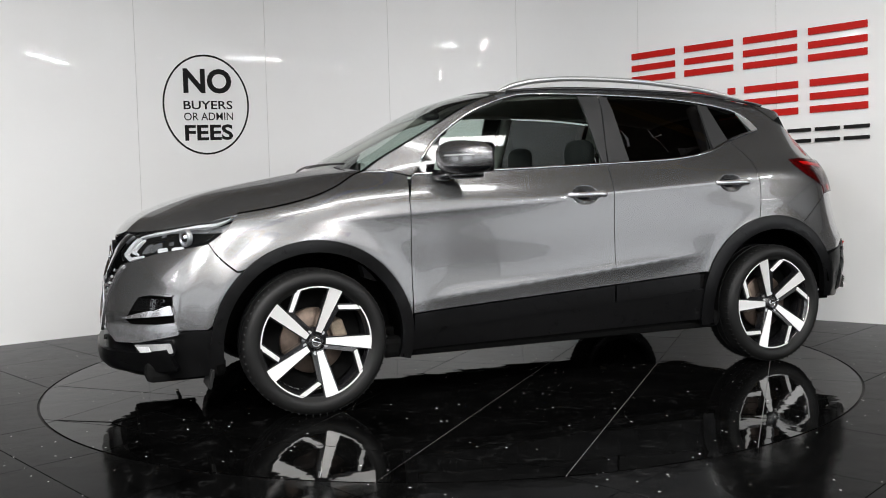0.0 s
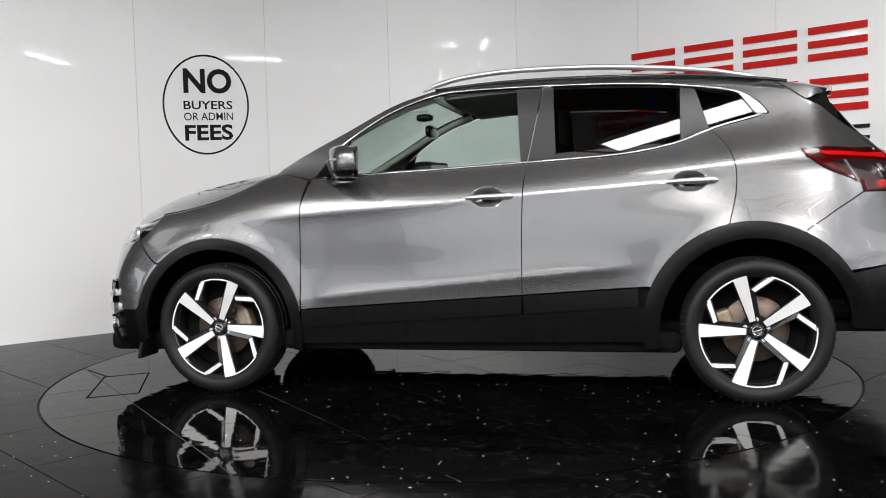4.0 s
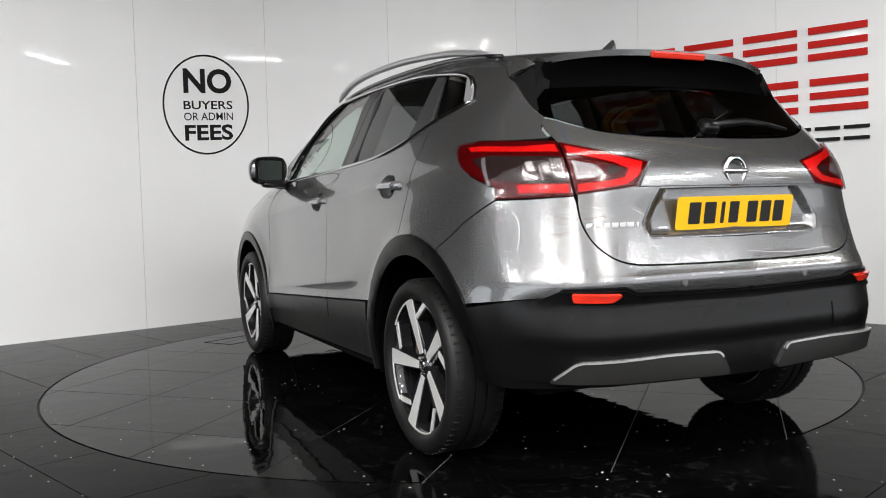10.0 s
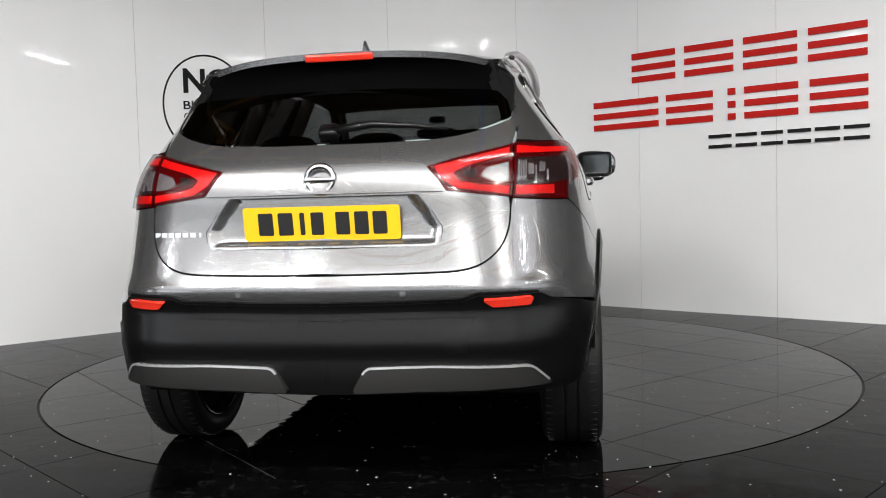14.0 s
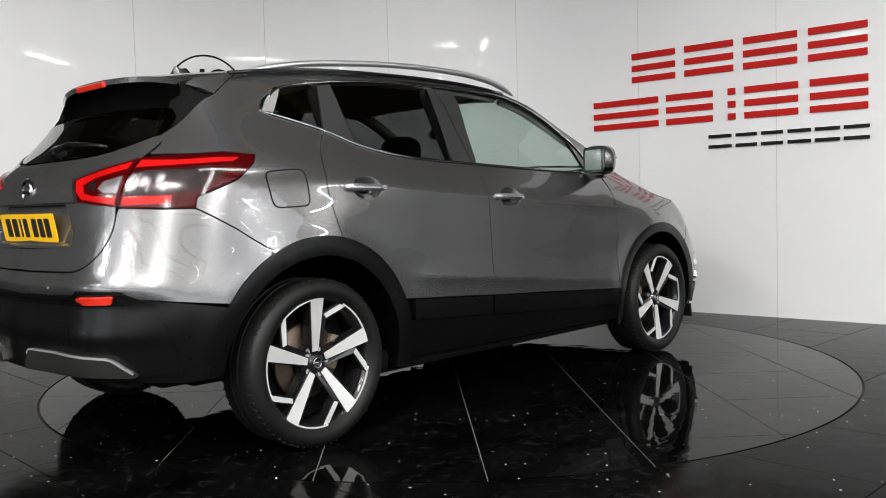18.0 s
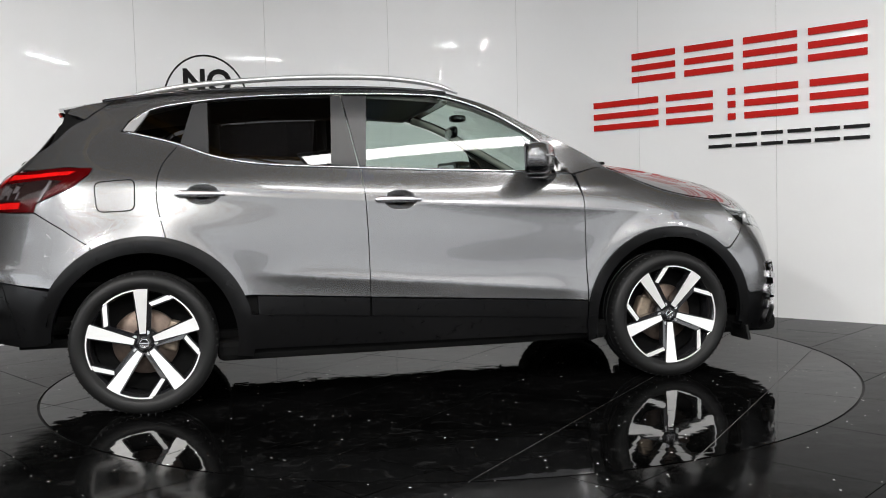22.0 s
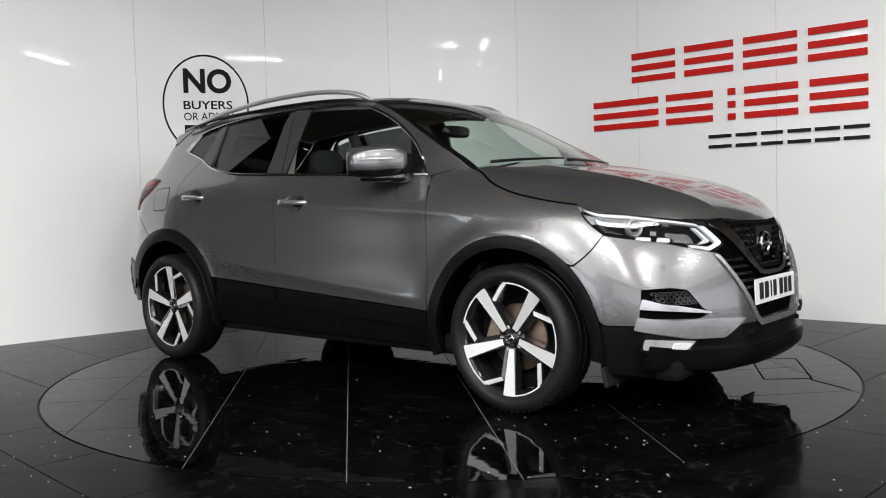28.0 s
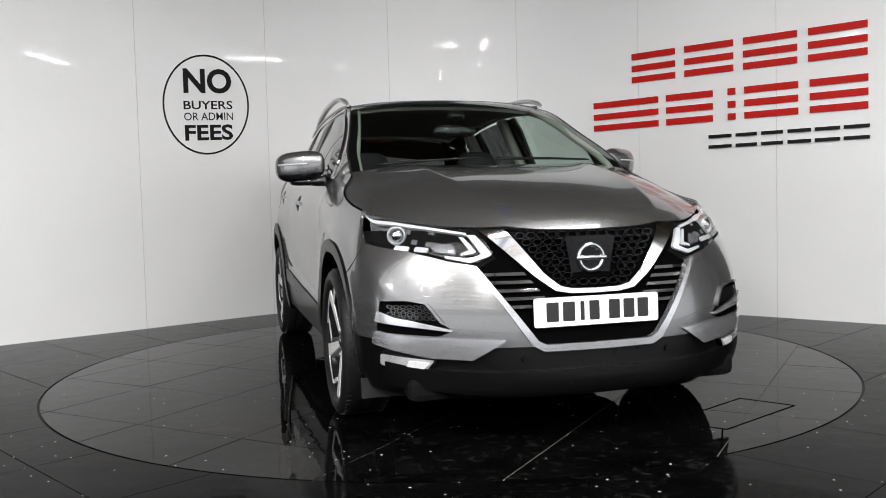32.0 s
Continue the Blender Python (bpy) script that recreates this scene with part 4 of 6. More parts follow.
def _spline_desc(xs, zs):
    f = natural([-v for v in xs], zs)
    return lambda x: f(-np.asarray(x))


ROOF_MID = _spline_desc((0.27, 0.0, -.4, -.8, -1.2, -1.5, -1.80), (1.548, 1.572, 1.583, 1.576, 1.553, 1.522, 1.482))
ROOF_EDGE = _spline_desc((0.27, 0.0, -.4, -.8, -1.2, -1.5, -1.80), (1.516, 1.540, 1.550, 1.543, 1.520, 1.480, 1.428))
ROOF_HALF = _spline_desc((0.27, 0.0, -.4, -.8, -1.2, -1.5, -1.80), (.585, .578, .568, .562, .552, .535, .500))


def roof(x, a):
    x, a = np.atleast_1d(x), np.atleast_1d(a)
    m, e, h = ROOF_MID(x), ROOF_EDGE(x), ROOF_HALF(x)
    k = np.abs(a)
    front = np.clip((x + 0.3) / 0.5, 0, 1)
    return np.stack([x + 0.07 * (1 - a ** 2) * front, a * h, m + (e - m) * (0.45 * k ** 2 + 0.55 * k ** 5)], 1)


sheet("roof", roof, [(0.205, -1), (0.205, 1), (-1.60, 1), (-1.60, -1)], M_PAINT, car, step=0.06, gap=0.001, skirt=0.02)


# ---- nose ----
def mirrored(half):
    """Adds the other half of an outline that runs from the nose's middle round to the nose's middle."""
    return half + [(-s, z) for s, z in half[::-1]]


# sunk sheet coloured near black for the shade inside the grille opening
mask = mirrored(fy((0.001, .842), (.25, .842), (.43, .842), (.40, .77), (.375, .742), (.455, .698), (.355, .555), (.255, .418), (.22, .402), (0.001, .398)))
sheet("grille_shade_backing", body, mask, M_VOID, car, lift=-0.030, skirt=0.01, step=0.04)

bumper_half = fy((.448, .706), (.55, .726), (.68, .764)) + sx((1.775, .795), (1.667, .668)) + sx(*arch(1.323, .33, .468, 46, 14, 10)) + sx((1.80, .425)) + fy((.80, .425), (.60, .405), (.36, .40), (.250, .400), (.262, .418), (.360, .555), (.458, .697))
pair("front_bumper", body, bumper_half, M_PAINT, car, gap=0.0015, skirt=0.03)
wedge = fy((.472, .700), (.374, .556), (.272, .406), (.228, .380), (0.0, .376), (0.0, .403), (.216, .405), (.248, .421), (.348, .556), (.451, .700))
pair("bumper_strip", body, wedge, M_SILVER, car, lift=0.008, skirt=0.03, step=0.03, label="bright silver strip round the grille")
lower = mirrored(fy((0.001, .398), (.25, .398), (.60, .402), (.79, .420)) + sx((1.80, .42), (1.755, .43), (1.77, .30), (1.76, .22)) + fy((.70, .195), (.4, .185), (0.001, .18)))
sheet("bumper_base", body, lower, M_CLAD, car, lift=-0.012, skirt=0.05)
lip = mirrored(fy((0.001, .305), (.4, .308), (.62, .318), (.775, .345), (.775, .25), (.5, .225), (0.001, .215)))
sheet("bumper_lip", body, lip, M_CLAD, car, lift=0.020, skirt=0.05, round_edge=0.008)

pocket = fy(*rounded([(.790, .583), (.700, .580), (.637, .567), (.590, .492), (.552, .466), (.600, .444), (.805, .455)], .015))
pair("fog_pocket", body, pocket, M_VOID, car, lift=0.003, skirt=0.01, step=0.03)
bm = bmesh.new()
for side in (1, -1):
    for j in range(5):
        for i in range(8):
            y, z = .620 + i * .022 + .011 * (j % 2), .512 + j * .014
            if z > .562 or y > .770 or y < .600 + (z - .50) * .6:
                continue
            o = [(.011 * math.cos(k * math.pi / 3), .0078 * math.sin(k * math.pi / 3)) for k in range(6)]
            ya, za = np.array([(y + q * a, z + q * b) for q in (1, .7) for a, b in o]).T
            rim = body(s_at_y(ya, za), za)
            vs = [bm.verts.new((c[0] + .006, side * c[1], c[2])) for c in rim]
            lo, hi = vs[:6], vs[6:]
            for k in range(6):
                bm.faces.new((lo[k], lo[(k + 1) % 6], hi[(k + 1) % 6], hi[k]))
mesh_ob = part("pocket_mesh", bm, M_GLOSSBLACK, car, "black honeycomb mesh in the fog pocket", smooth=False)
mesh_ob["kind"] = "stuff"
pocket_rim = fy((.793, .580), (.700, .583), (.634, .570), (.580, .492), (.590, .490), (.641, .564), (.702, .576), (.793, .572))
pair("pocket_rim", body, pocket_rim, M_PAINT, car, lift=0.010, skirt=0.014, step=0.03)
vane = fy(*rounded([(.795, .536), (.742, .512), (.690, .503), (.552, .470), (.556, .463), (.70, .480), (.805, .494)], .006))
pair("fog_blade", body, vane, M_SILVER, car, lift=0.016, skirt=0.02, step=0.03, label="bright silver blade")
blade = fy(*rounded([(.808, .462), (.700, .440), (.560, .440), (.365, .430), (.486, .356), (.640, .364), (.815, .408)], .010))
pair("bumper_blade", body, blade, M_SILVER, car, lift=0.012, skirt=0.03, step=0.03, label="silver lower bumper blade")
fog = fy(*rounded([(.790, .372), (.700, .362), (.614, .354), (.645, .311), (.71, .313), (.790, .329)], .008))
pair("fog_lamp", body, fog, M_LED, car, lift=0.010, skirt=0.02, step=0.02, label="clear fog lamp with prismatic reflector")
fog_in = fy(*rounded([(.700, .353), (.628, .346), (.652, .318), (.708, .322)], .005))
pair("fog_light_guide", body, fog_in, M_GUIDE, car, lift=0.013, skirt=0.006, step=0.02)
pair("fog_bezel", body, shrink(fog, -.010), M_GLOSSBLACK, car, lift=0.008, skirt=0.02, step=0.03)

# headlamps: dark bowl, reflector blocks and a clear cover
lamp = sx((1.652, .912)) + sx((1.74, .893)) + fy((.715, .890), (.62, .872), (.50, .848), (.430, .832), (.385, .760), (.395, .742), (.448, .716), (.55, .733), (.68, .771)) + sx((1.78, .805), (1.715, .862))
pair("headlamp_bowl", body, lamp, M_BOWL, car, lift=-0.045, skirt=0.0, step=0.03)
pair("headlamp_cover", body, lamp, M_LENS, car, lift=0.001, skirt=0.004, step=0.03, gap=0.002, label="clear headlamp cover")
def lamp_guide(out, lift=-0.014):
    pair("headlamp_light_guide", body, out, M_GUIDE, car, lift=lift, skirt=0.012, step=0.02, label="white boomerang running light")


# nested chevrons at the inner end, a long strip on the upper edge
lamp_guide(fy((.470, .829), (.440, .829), (.392, .755), (.402, .745), (.475, .722), (.560, .740), (.560, .750), (.476, .738), (.430, .754), (.436, .766)))
lamp_guide(fy((.500, .826), (.484, .824), (.447, .766), (.455, .760), (.505, .752), (.505, .760), (.472, .772)), -0.020)
lamp_guide(sx((1.67, .912), (1.74, .892)) + fy((.715, .886), (.56, .856), (.47, .838), (.47, .829), (.56, .845), (.70, .871)) + sx((1.745, .88)))
for y0, y1, z0, z1 in ((.690, .735, .770, .792), (.625, .668, .764, .786)):
    pair("headlamp_reflector", body, fy(*rounded([(y0, z0 + .004), (y1, z0 + .010), (y1 - .012, z1 + .006), (y0 - .012, z1)], .005)), M_GUIDE, car, lift=-0.026, skirt=0.01, step=0.02)
for y0, z0, w in ((.655, .800, .018), (.668, .842, .022), (.585, .838, .020), (.560, .775, .016), (.612, .790, .014)):
    pair("headlamp_chip", body, fy((y0, z0), (y0 + w, z0 + .004), (y0 + w - .010, z0 + .022), (y0 - .010, z0 + .018)), M_CLEAR, car, lift=-0.028, skirt=0.01, step=0.02, label="bright lamp facet")
pair("headlamp_reflector", body, fy(*rounded([(.520, .760), (.600, .772), (.622, .826), (.530, .812)], .012)), M_CLEAR, car, lift=-0.032, skirt=0.01, step=0.012, label="faceted clear reflector")
pair("headlamp_reflector", body, sx((1.725, .872), (1.775, .830)) + fy((.745, .800), (.735, .84)) + sx((1.76, .876)), M_CLEAR, car, lift=-0.034, skirt=0.01, step=0.02)
for side in (1, -1):
    c, d = body(s_at_y(.700, .822), .822)[0], body(s_at_y(.71, .822), .822)[0]
    turn = math.degrees(math.atan2(c[0] - d[0], .01)) * .6
    m = Matrix.Translation((c[0] - .030, side * .700, .822)) @ pose(0, 0, 0, 0, 90, side * turn)
    bm = bmesh.new()
    bmesh.ops.create_uvsphere(bm, u_segments=24, v_segments=12, radius=.026, matrix=m @ Matrix.Diagonal((1, 1, .7, 1)))
    lens = part("projector_lens", bm, M_CHROME, car, "bright projector lens")
    bm = bmesh.new()
    lathe(bm, [(.027, .0), (.030, .010), (.036, .012), (.040, .004), (.040, -.01)], 32, "z")
    bmesh.ops.transform(bm, matrix=m, verts=bm.verts[:])
    part("projector_ring", bm, M_BOWL, lens)

# chrome V round the mesh grille, emblem
vee = fy((.425, .842), (.240, .660), (.165, .604), (.10, .592), (0.0, .590), (0.0, .608), (.10, .611), (.145, .622), (.205, .672), (.330, .842))
pair("grille_chrome", body, vee, M_CHROME, car, lift=0.004, skirt=0.035, step=0.02, round_edge=0.006, label="polished chrome V grille bar")
bm = bmesh.new()
for j in range(9):
    for i in range(-8, 9):
        y, z = (i + 0.5 * (j % 2)) * 0.042, .632 + j * 0.026
        if abs(y) > 0.155 + (z - .62) * 0.80 or z > .835 or (abs(y) < .085 and .655 < z < .80):
            continue
        c = body(s_at_y(y if abs(y) > 1e-6 else 1e-6, z), z)[0]
        m = Matrix.Translation((c[0] - 0.012, y, z)) @ pose(0, 0, 0, 90, 0, 90)
        o = [(0.0225 * math.cos(a) , 0.0145 * math.sin(a)) for a in (k * math.pi / 3 for k in range(6))]
        q = [(0.84 * a, 0.80 * b) for a, b in o]
        lo, hi = [bm.verts.new(m @ Vector((*v, 0))) for v in o], [bm.verts.new(m @ Vector((*v, 0))) for v in q]
        back = [bm.verts.new(m @ Vector((v[0] * .9, v[1] * .9, -0.02))) for v in q]
        for k in range(6):
            bm.faces.new((lo[k], lo[(k + 1) % 6], hi[(k + 1) % 6], hi[k]))
            bm.faces.new((hi[k], hi[(k + 1) % 6], back[(k + 1) % 6], back[k]))
part("grille_mesh", bm, M_GLOSSBLACK, car, "gloss black honeycomb grille mesh", smooth=False)
for k in range(5):
    z = .545 + k * 0.031
    pair("grille_slat", body, fy((.175 + k * .024, z), (.345 + k * .022, z), (.350 + k * .022, z + .012), (.185 + k * .024, z + .012)), M_GLOSSBLACK, car, lift=-0.010, skirt=0.02, step=0.05)


def emblem(x, z, ring_r, bar_w, bar_h, face, parent=car):
    """A plain ring with a bar across it, facing forward (face 1) or back (-1)."""
    bm = bmesh.new()
    n = 48
    t = 0.012
    prof = [(ring_r - t, 0), (ring_r - t * .6, .008), (ring_r, .010), (ring_r + t * .6, .008), (ring_r + t, 0), (ring_r - t, 0)]
    rings = [[bm.verts.new((face * h, r * math.cos(2 * math.pi * i / n), r * math.sin(2 * math.pi * i / n))) for r, h in prof[:-1]] for i in range(n)]
    for i in range(n):
        a, b = rings[i], rings[(i + 1) % n]
        for j in range(5):
            bm.faces.new((a[j], a[(j + 1) % 5], b[(j + 1) % 5], b[j]))
    box(bm, (0.012, bar_w, bar_h), (face * 0.008, 0, 0), bevel=0.004)
    bmesh.ops.recalc_face_normals(bm, faces=bm.faces[:])
    bmesh.ops.transform(bm, matrix=Matrix.Translation((x, 0, z)), verts=bm.verts[:])
    return part("emblem", bm, M_CHROME, parent, "chrome ring emblem")


bm = bmesh.new()
prism(bm, rounded([(-.105, .082), (.105, .082), (.078, -.075), (-.078, -.075)], .012), 0.02, pose(2.135, 0, .725, 90, 0, 90))
part("emblem_plate", bm, M_GLOSSBLACK, car, smooth=False)
emblem(2.158, .722, .050, .128, .018, 1)


def number_plate(x, z, rx, mat, face, name, label):
    """A registration plate."""
    bm = bmesh.new()
    prism(bm, rounded([(-.26, -.0555), (.26, -.0555), (.26, .0555), (-.26, .0555)], .012), 0.004)
    m = pose(x, 0, z, 90 - rx, 0, 90 * face)
    bmesh.ops.transform(bm, matrix=m, verts=bm.verts[:])
    root = part(name, bm, mat, car, label, smooth=False)
    for y, w in ((-.185, .05), (-.118, .05), (-.062, .016), (-.012, .042), (.072, .046), (.134, .046), (.194, .046)):
        bm = bmesh.new()
        prism(bm, rounded([(y - w / 2, -.037), (y + w / 2, -.037), (y + w / 2, .037), (y - w / 2, .037)], .006), 0.0012, m @ Matrix.Translation((0, 0, 0.004)))
        part("plate_mark", bm, M_BLACKINK, root, smooth=False)
    return root


number_plate(2.205, .524, 2, M_WHITEPLATE, 1, "front_number_plate", "white front registration plate")


# ---- tail ----
low_gap = curve([(.607, .957), (.600, .862), (.562, .787), (.475, .738), (.30, .727), (0.001, .724)], 4)
tail_lip = [(.706, .640), (.682, .667), (.503, .667), (.458, .650), (.25, .642), (0.001, .640)]
silver = sx((-1.535, .788), (-1.66, .871), (-1.789, .950)) + ry((.72, .951), (.612, .957)) + ry(*low_gap[1:]) + ry(*tail_lip[::-1]) + sx((-1.86, .622), (-1.70, .605)) + sx(*arch(-1.305, .345, .487, 147, 119, 8))
pair("rear_bumper", body, silver, M_PAINT, car, gap=0.0015, skirt=0.02, snap=S_END)
black = sx((-1.748, .345)) + sx(*arch(-1.312, .338, .44, 172, 146, 6)) + sx((-1.86, .618)) + ry(*tail_lip) + ry((0.001, .345), (.30, .348), (.55, .356)) + sx((-1.86, .335))
pair("rear_bumper_base", body, black, M_CLAD, car, lift=0.006, skirt=0.04, snap=S_END)
centre = ry((.752, .620), (.690, .660), (.503, .660), (.458, .643), (.25, .635), (0.001, .633), (0.001, .348), (.30, .350), (.60, .358), (.782, .372), (.785, .46), (.772, .55))
pair("rear_bumper_centre", body, centre, M_CLAD, car, lift=0.020, skirt=0.03, snap=S_END, round_edge=0.010)
ledge = ry((.690, .618), (.40, .610), (0.0, .602), (0.0, .580), (.40, .588), (.695, .598))
pair("rear_bumper_step", body, ledge, M_CLAD, car, lift=0.028, skirt=0.02, snap=S_END, round_edge=0.004)
fin = ry(*rounded([(.705, .374), (.645, .444), (.379, .446), (.148, .439), (.100, .360), (.58, .376)], .022, 6))
pair("rear_diffuser", body, fin, M_FIN, car, lift=0.038, skirt=0.05, step=0.03)
edge_in = [(a, b) for a, b in zip(fin, shrink(fin, .0065)) if a[1] > .386]
pair("diffuser_edge", body, [a for a, b in edge_in] + [b for a, b in edge_in[::-1]], M_SATIN, car, lift=0.042, skirt=0.012, step=0.02, label="satin silver diffuser edge")
refl = ry(*rounded([(.662, .657), (.520, .654), (.548, .628), (.652, .630)], .006))
pair("rear_reflector", body, refl, M_REFLECTOR, car, lift=0.026, skirt=0.015, step=0.03, label="red rear reflector strip")

glass_low = curve([(.606, 1.236), (.52, 1.196), (.40, 1.166), (.235, 1.155), (0.001, 1.152)], 4)
recess = [(0.001, .974), (.315, .974), (.352, .930), (.392, .868), (.385, .835), (.36, .818), (0.001, .812)]
gate = ry(*([(0.001, .729)] + low_gap[::-1][1:-1] + [(.603, .958), (.604, 1.10), (.612, 1.145), (.614, 1.226)] + glass_low[1:] + recess))
pair("tailgate", body, gate, M_PAINT, car, gap=0.0045, skirt=0.006, snap=S_END)


def deep(s, z):
    """The sunk field behind the plate, with sloping sides and lower lip."""
    p = body(s, z)
    side = np.interp(p[:, 2], (.812, .818, .835, .868, .930, .974), (.362, .372, .388, .394, .356, .320)) - np.abs(p[:, 1])
    k = np.clip(np.minimum(side / 0.050, (p[:, 2] - .815) / 0.026), 0, 1)
    p[:, 0] += 0.020 * k * k * (3 - 2 * k)
    return p


sheet("plate_recess", deep, ry((.322, .985), (.356, .930), (.394, .868), (.388, .835), (.37, .816), (.30, .813)) + ry((-.30, .813), (-.37, .816), (-.388, .835), (-.394, .868), (-.356, .930), (-.322, .985)), M_PAINT, car, step=0.014, skirt=0)
gh = ry((0.0, .984), (.395, .984), (.335, 1.066), (.293, 1.089), (.22, 1.096), (0.0, 1.099))
pair("tailgate_garnish", body, gh, M_PAINT, car, lift=0.010, skirt=0.012, snap=S_END)
emblem(-2.062, 1.032, .043, .104, .016, -1)
number_plate(-2.066, .892, -10, M_YELLOW, -1, "rear_number_plate", "yellow rear registration plate")
badge = new("model_badge")
badge.parent = car
for k, w in enumerate((.022, .022, .020, .022, .022, .022, .008)):
    y = .585 - k * 0.0275
    c = body(s_at_y(y, .862, True), .862)[0]
    bm = bmesh.new()
    box(bm, (0.004, w, 0.0155), (c[0] - 0.002, y - 0.005, .862), (0, 0, -12), bevel=0.0015)
    part("badge_mark", bm, M_SATIN, badge, "small bright badge mark", smooth=False)

# rear window
rg = ry(*([(y - .004, z + .006) for y, z in glass_low])) 
rear_glass = rg + [(2 * S_END - s, z) for s, z in rg[::-1]] + ry((-.585, 1.30), (-.55, 1.335), (-.2, 1.352), (.2, 1.352), (.55, 1.335), (.585, 1.30))
sheet("rear_window", body, rear_glass, M_PRIVACY, car, step=0.05, lift=-0.004, skirt=0.004, label="dark tinted rear window")

pair("window_edge", body, sx((-1.580, 1.391), (-1.699, 1.308), (-1.800, 1.234)) + ry((.57, 1.225), (.55, 1.30), (.52, 1.37)) + sx((-1.660, 1.424)), M_MATBLACK, car, lift=-0.008, skirt=0.0, step=0.03)
pair("spoiler_side", body, sx((-1.425, 1.492), (-1.452, 1.486), (-1.580, 1.393), (-1.625, 1.412), (-1.668, 1.428), (-1.600, 1.460)), M_PAINT, car, lift=0.003, skirt=0.012, step=0.03)

# tail lamps: outer piece on the body, inner piece on the tailgate
outer = sx(*lamp_under) + ry((.72, .953), (.6095, .958), (.6095, 1.140)) + sx((-1.76, 1.148), (-1.64, 1.156))
inner = ry((.6065, .960), (.50, .972), (.404, .984), (.340, 1.065), (.46, 1.098), (.6065, 1.136))
LAMPS = [pair("tail_lamp", body, out, M_REDLENS, car, lift=0.004, skirt=0.03, step=0.03, gap=0.002, label="red tail lamp") for out in (outer, inner)]


def lamp_piece(which, name, out, mat, lift, label, step=0.02):
    for lamp_ob, side in zip(LAMPS[which], (False, True)):
        sheet(name, body, out, mat, lamp_ob, lift=lift, skirt=0.006, step=step, mirror=side, label=label)


bowl_o = sx((-1.655, 1.092), (-1.70, 1.062), (-1.735, 1.036), (-1.765, 1.018)) + ry((.72, 1.004), (.620, 1.002), (.620, 1.086)) + sx((-1.72, 1.100))
lamp_piece(0, "lamp_bowl", bowl_o, M_SMOKE, .0055, "smoked clear lamp bowl")
bowl_i = ry((.597, 1.010), (.548, 1.014), (.512, 1.028), (.530, 1.054), (.597, 1.072))
lamp_piece(1, "lamp_bowl", bowl_i, M_CLEAR, .0055, "clear prismatic lamp bowl")
lamp_piece(1, "lamp_pocket", ry((.500, 1.020), (.452, 1.034), (.460, 1.048), (.496, 1.054)), M_SMOKE, .0055, "smoked lamp pocket")
guides = [(0, sx((-1.60, 1.134), (-1.68, 1.133)) + ry((.70, 1.124), (.620, 1.126), (.620, 1.100), (.70, 1.106)) + sx((-1.68, 1.116), (-1.63, 1.118))),
          (0, ry((.735, .998), (.620, .996), (.620, .968), (.735, .970))),
          (1, ry((.597, 1.120), (.47, 1.086), (.365, 1.062), (.392, 1.020), (.440, .992), (.597, .970), (.597, .994), (.50, 1.003), (.445, 1.014), (.425, 1.040), (.47, 1.062), (.597, 1.096)))]
for which, out in guides:
    lamp_piece(which, "light_guide", out, M_REDGUIDE, .0075, "bright red light guide")
for y0, y1, z0, z1 in ((.624, .629, 1.012, 1.080), (.631, .636, 1.014, 1.078), (.638, .643, 1.012, 1.076), (.645, .650, 1.016, 1.080), (.655, .672, 1.030, 1.068), (.676, .680, 1.010, 1.062), (.690, .706, 1.040, 1.074), (.712, .717, 1.012, 1.050)):
    lamp_piece(0, "reversing_lamp", ry(*rounded([(y0, z0), (y1, z0 + .002), (y1, z1 - .004), (y0, z1)], .002)), M_CLEAR, .009, "clear ribbed reversing lamp")
lamp_piece(0, "lamp_divider", sx((-1.700, 1.090), (-1.712, 1.094), (-1.768, 1.000), (-1.758, 0.996)), M_CLEAR, .0095, "clear slanting divider")
for k, out in enumerate((outer, inner)):
    lamp_piece(k, "lamp_cover", shrink(out, .004), M_LAMPCOVER, .014, "clear outer cover", .03)


# ---- fuel flap, door handles, mirrors ----
def groove(name, outline, mat, width, parent, mirror):
    """A fine raised-edge joint line round a flap."""
    out, inn = outline, shrink(outline, width)
    return sheet(name, body, out, mat, parent, mirror=mirror, lift=0.0008, skirt=0.0, step=0.03, holes=(inn,))


flap = sx(*rounded([(-1.335, 1.098), (-1.335, .948), (-1.505, .942), (-1.520, 1.085)], .035))
groove("fuel_flap_joint", flap, M_MATBLACK, 0.005, car, True)
sheet("fuel_flap", body, shrink(flap, .005), M_PAINT, car, mirror=True, lift=0.0015, skirt=0.0, step=0.03, label="painted fuel filler flap")


def cup(cx, cz):
    s0 = s_at_x(cx, cz)[0]

    def hollow(s, z):
        p = body(s, z)
        r2 = np.minimum(((s - s0) / .082) ** 2 + ((z - cz) / .050) ** 2, 1)
        p[:, 1] -= np.sign(p[:, 1]) * 0.040 * (1 - r2)
        return p
    return hollow


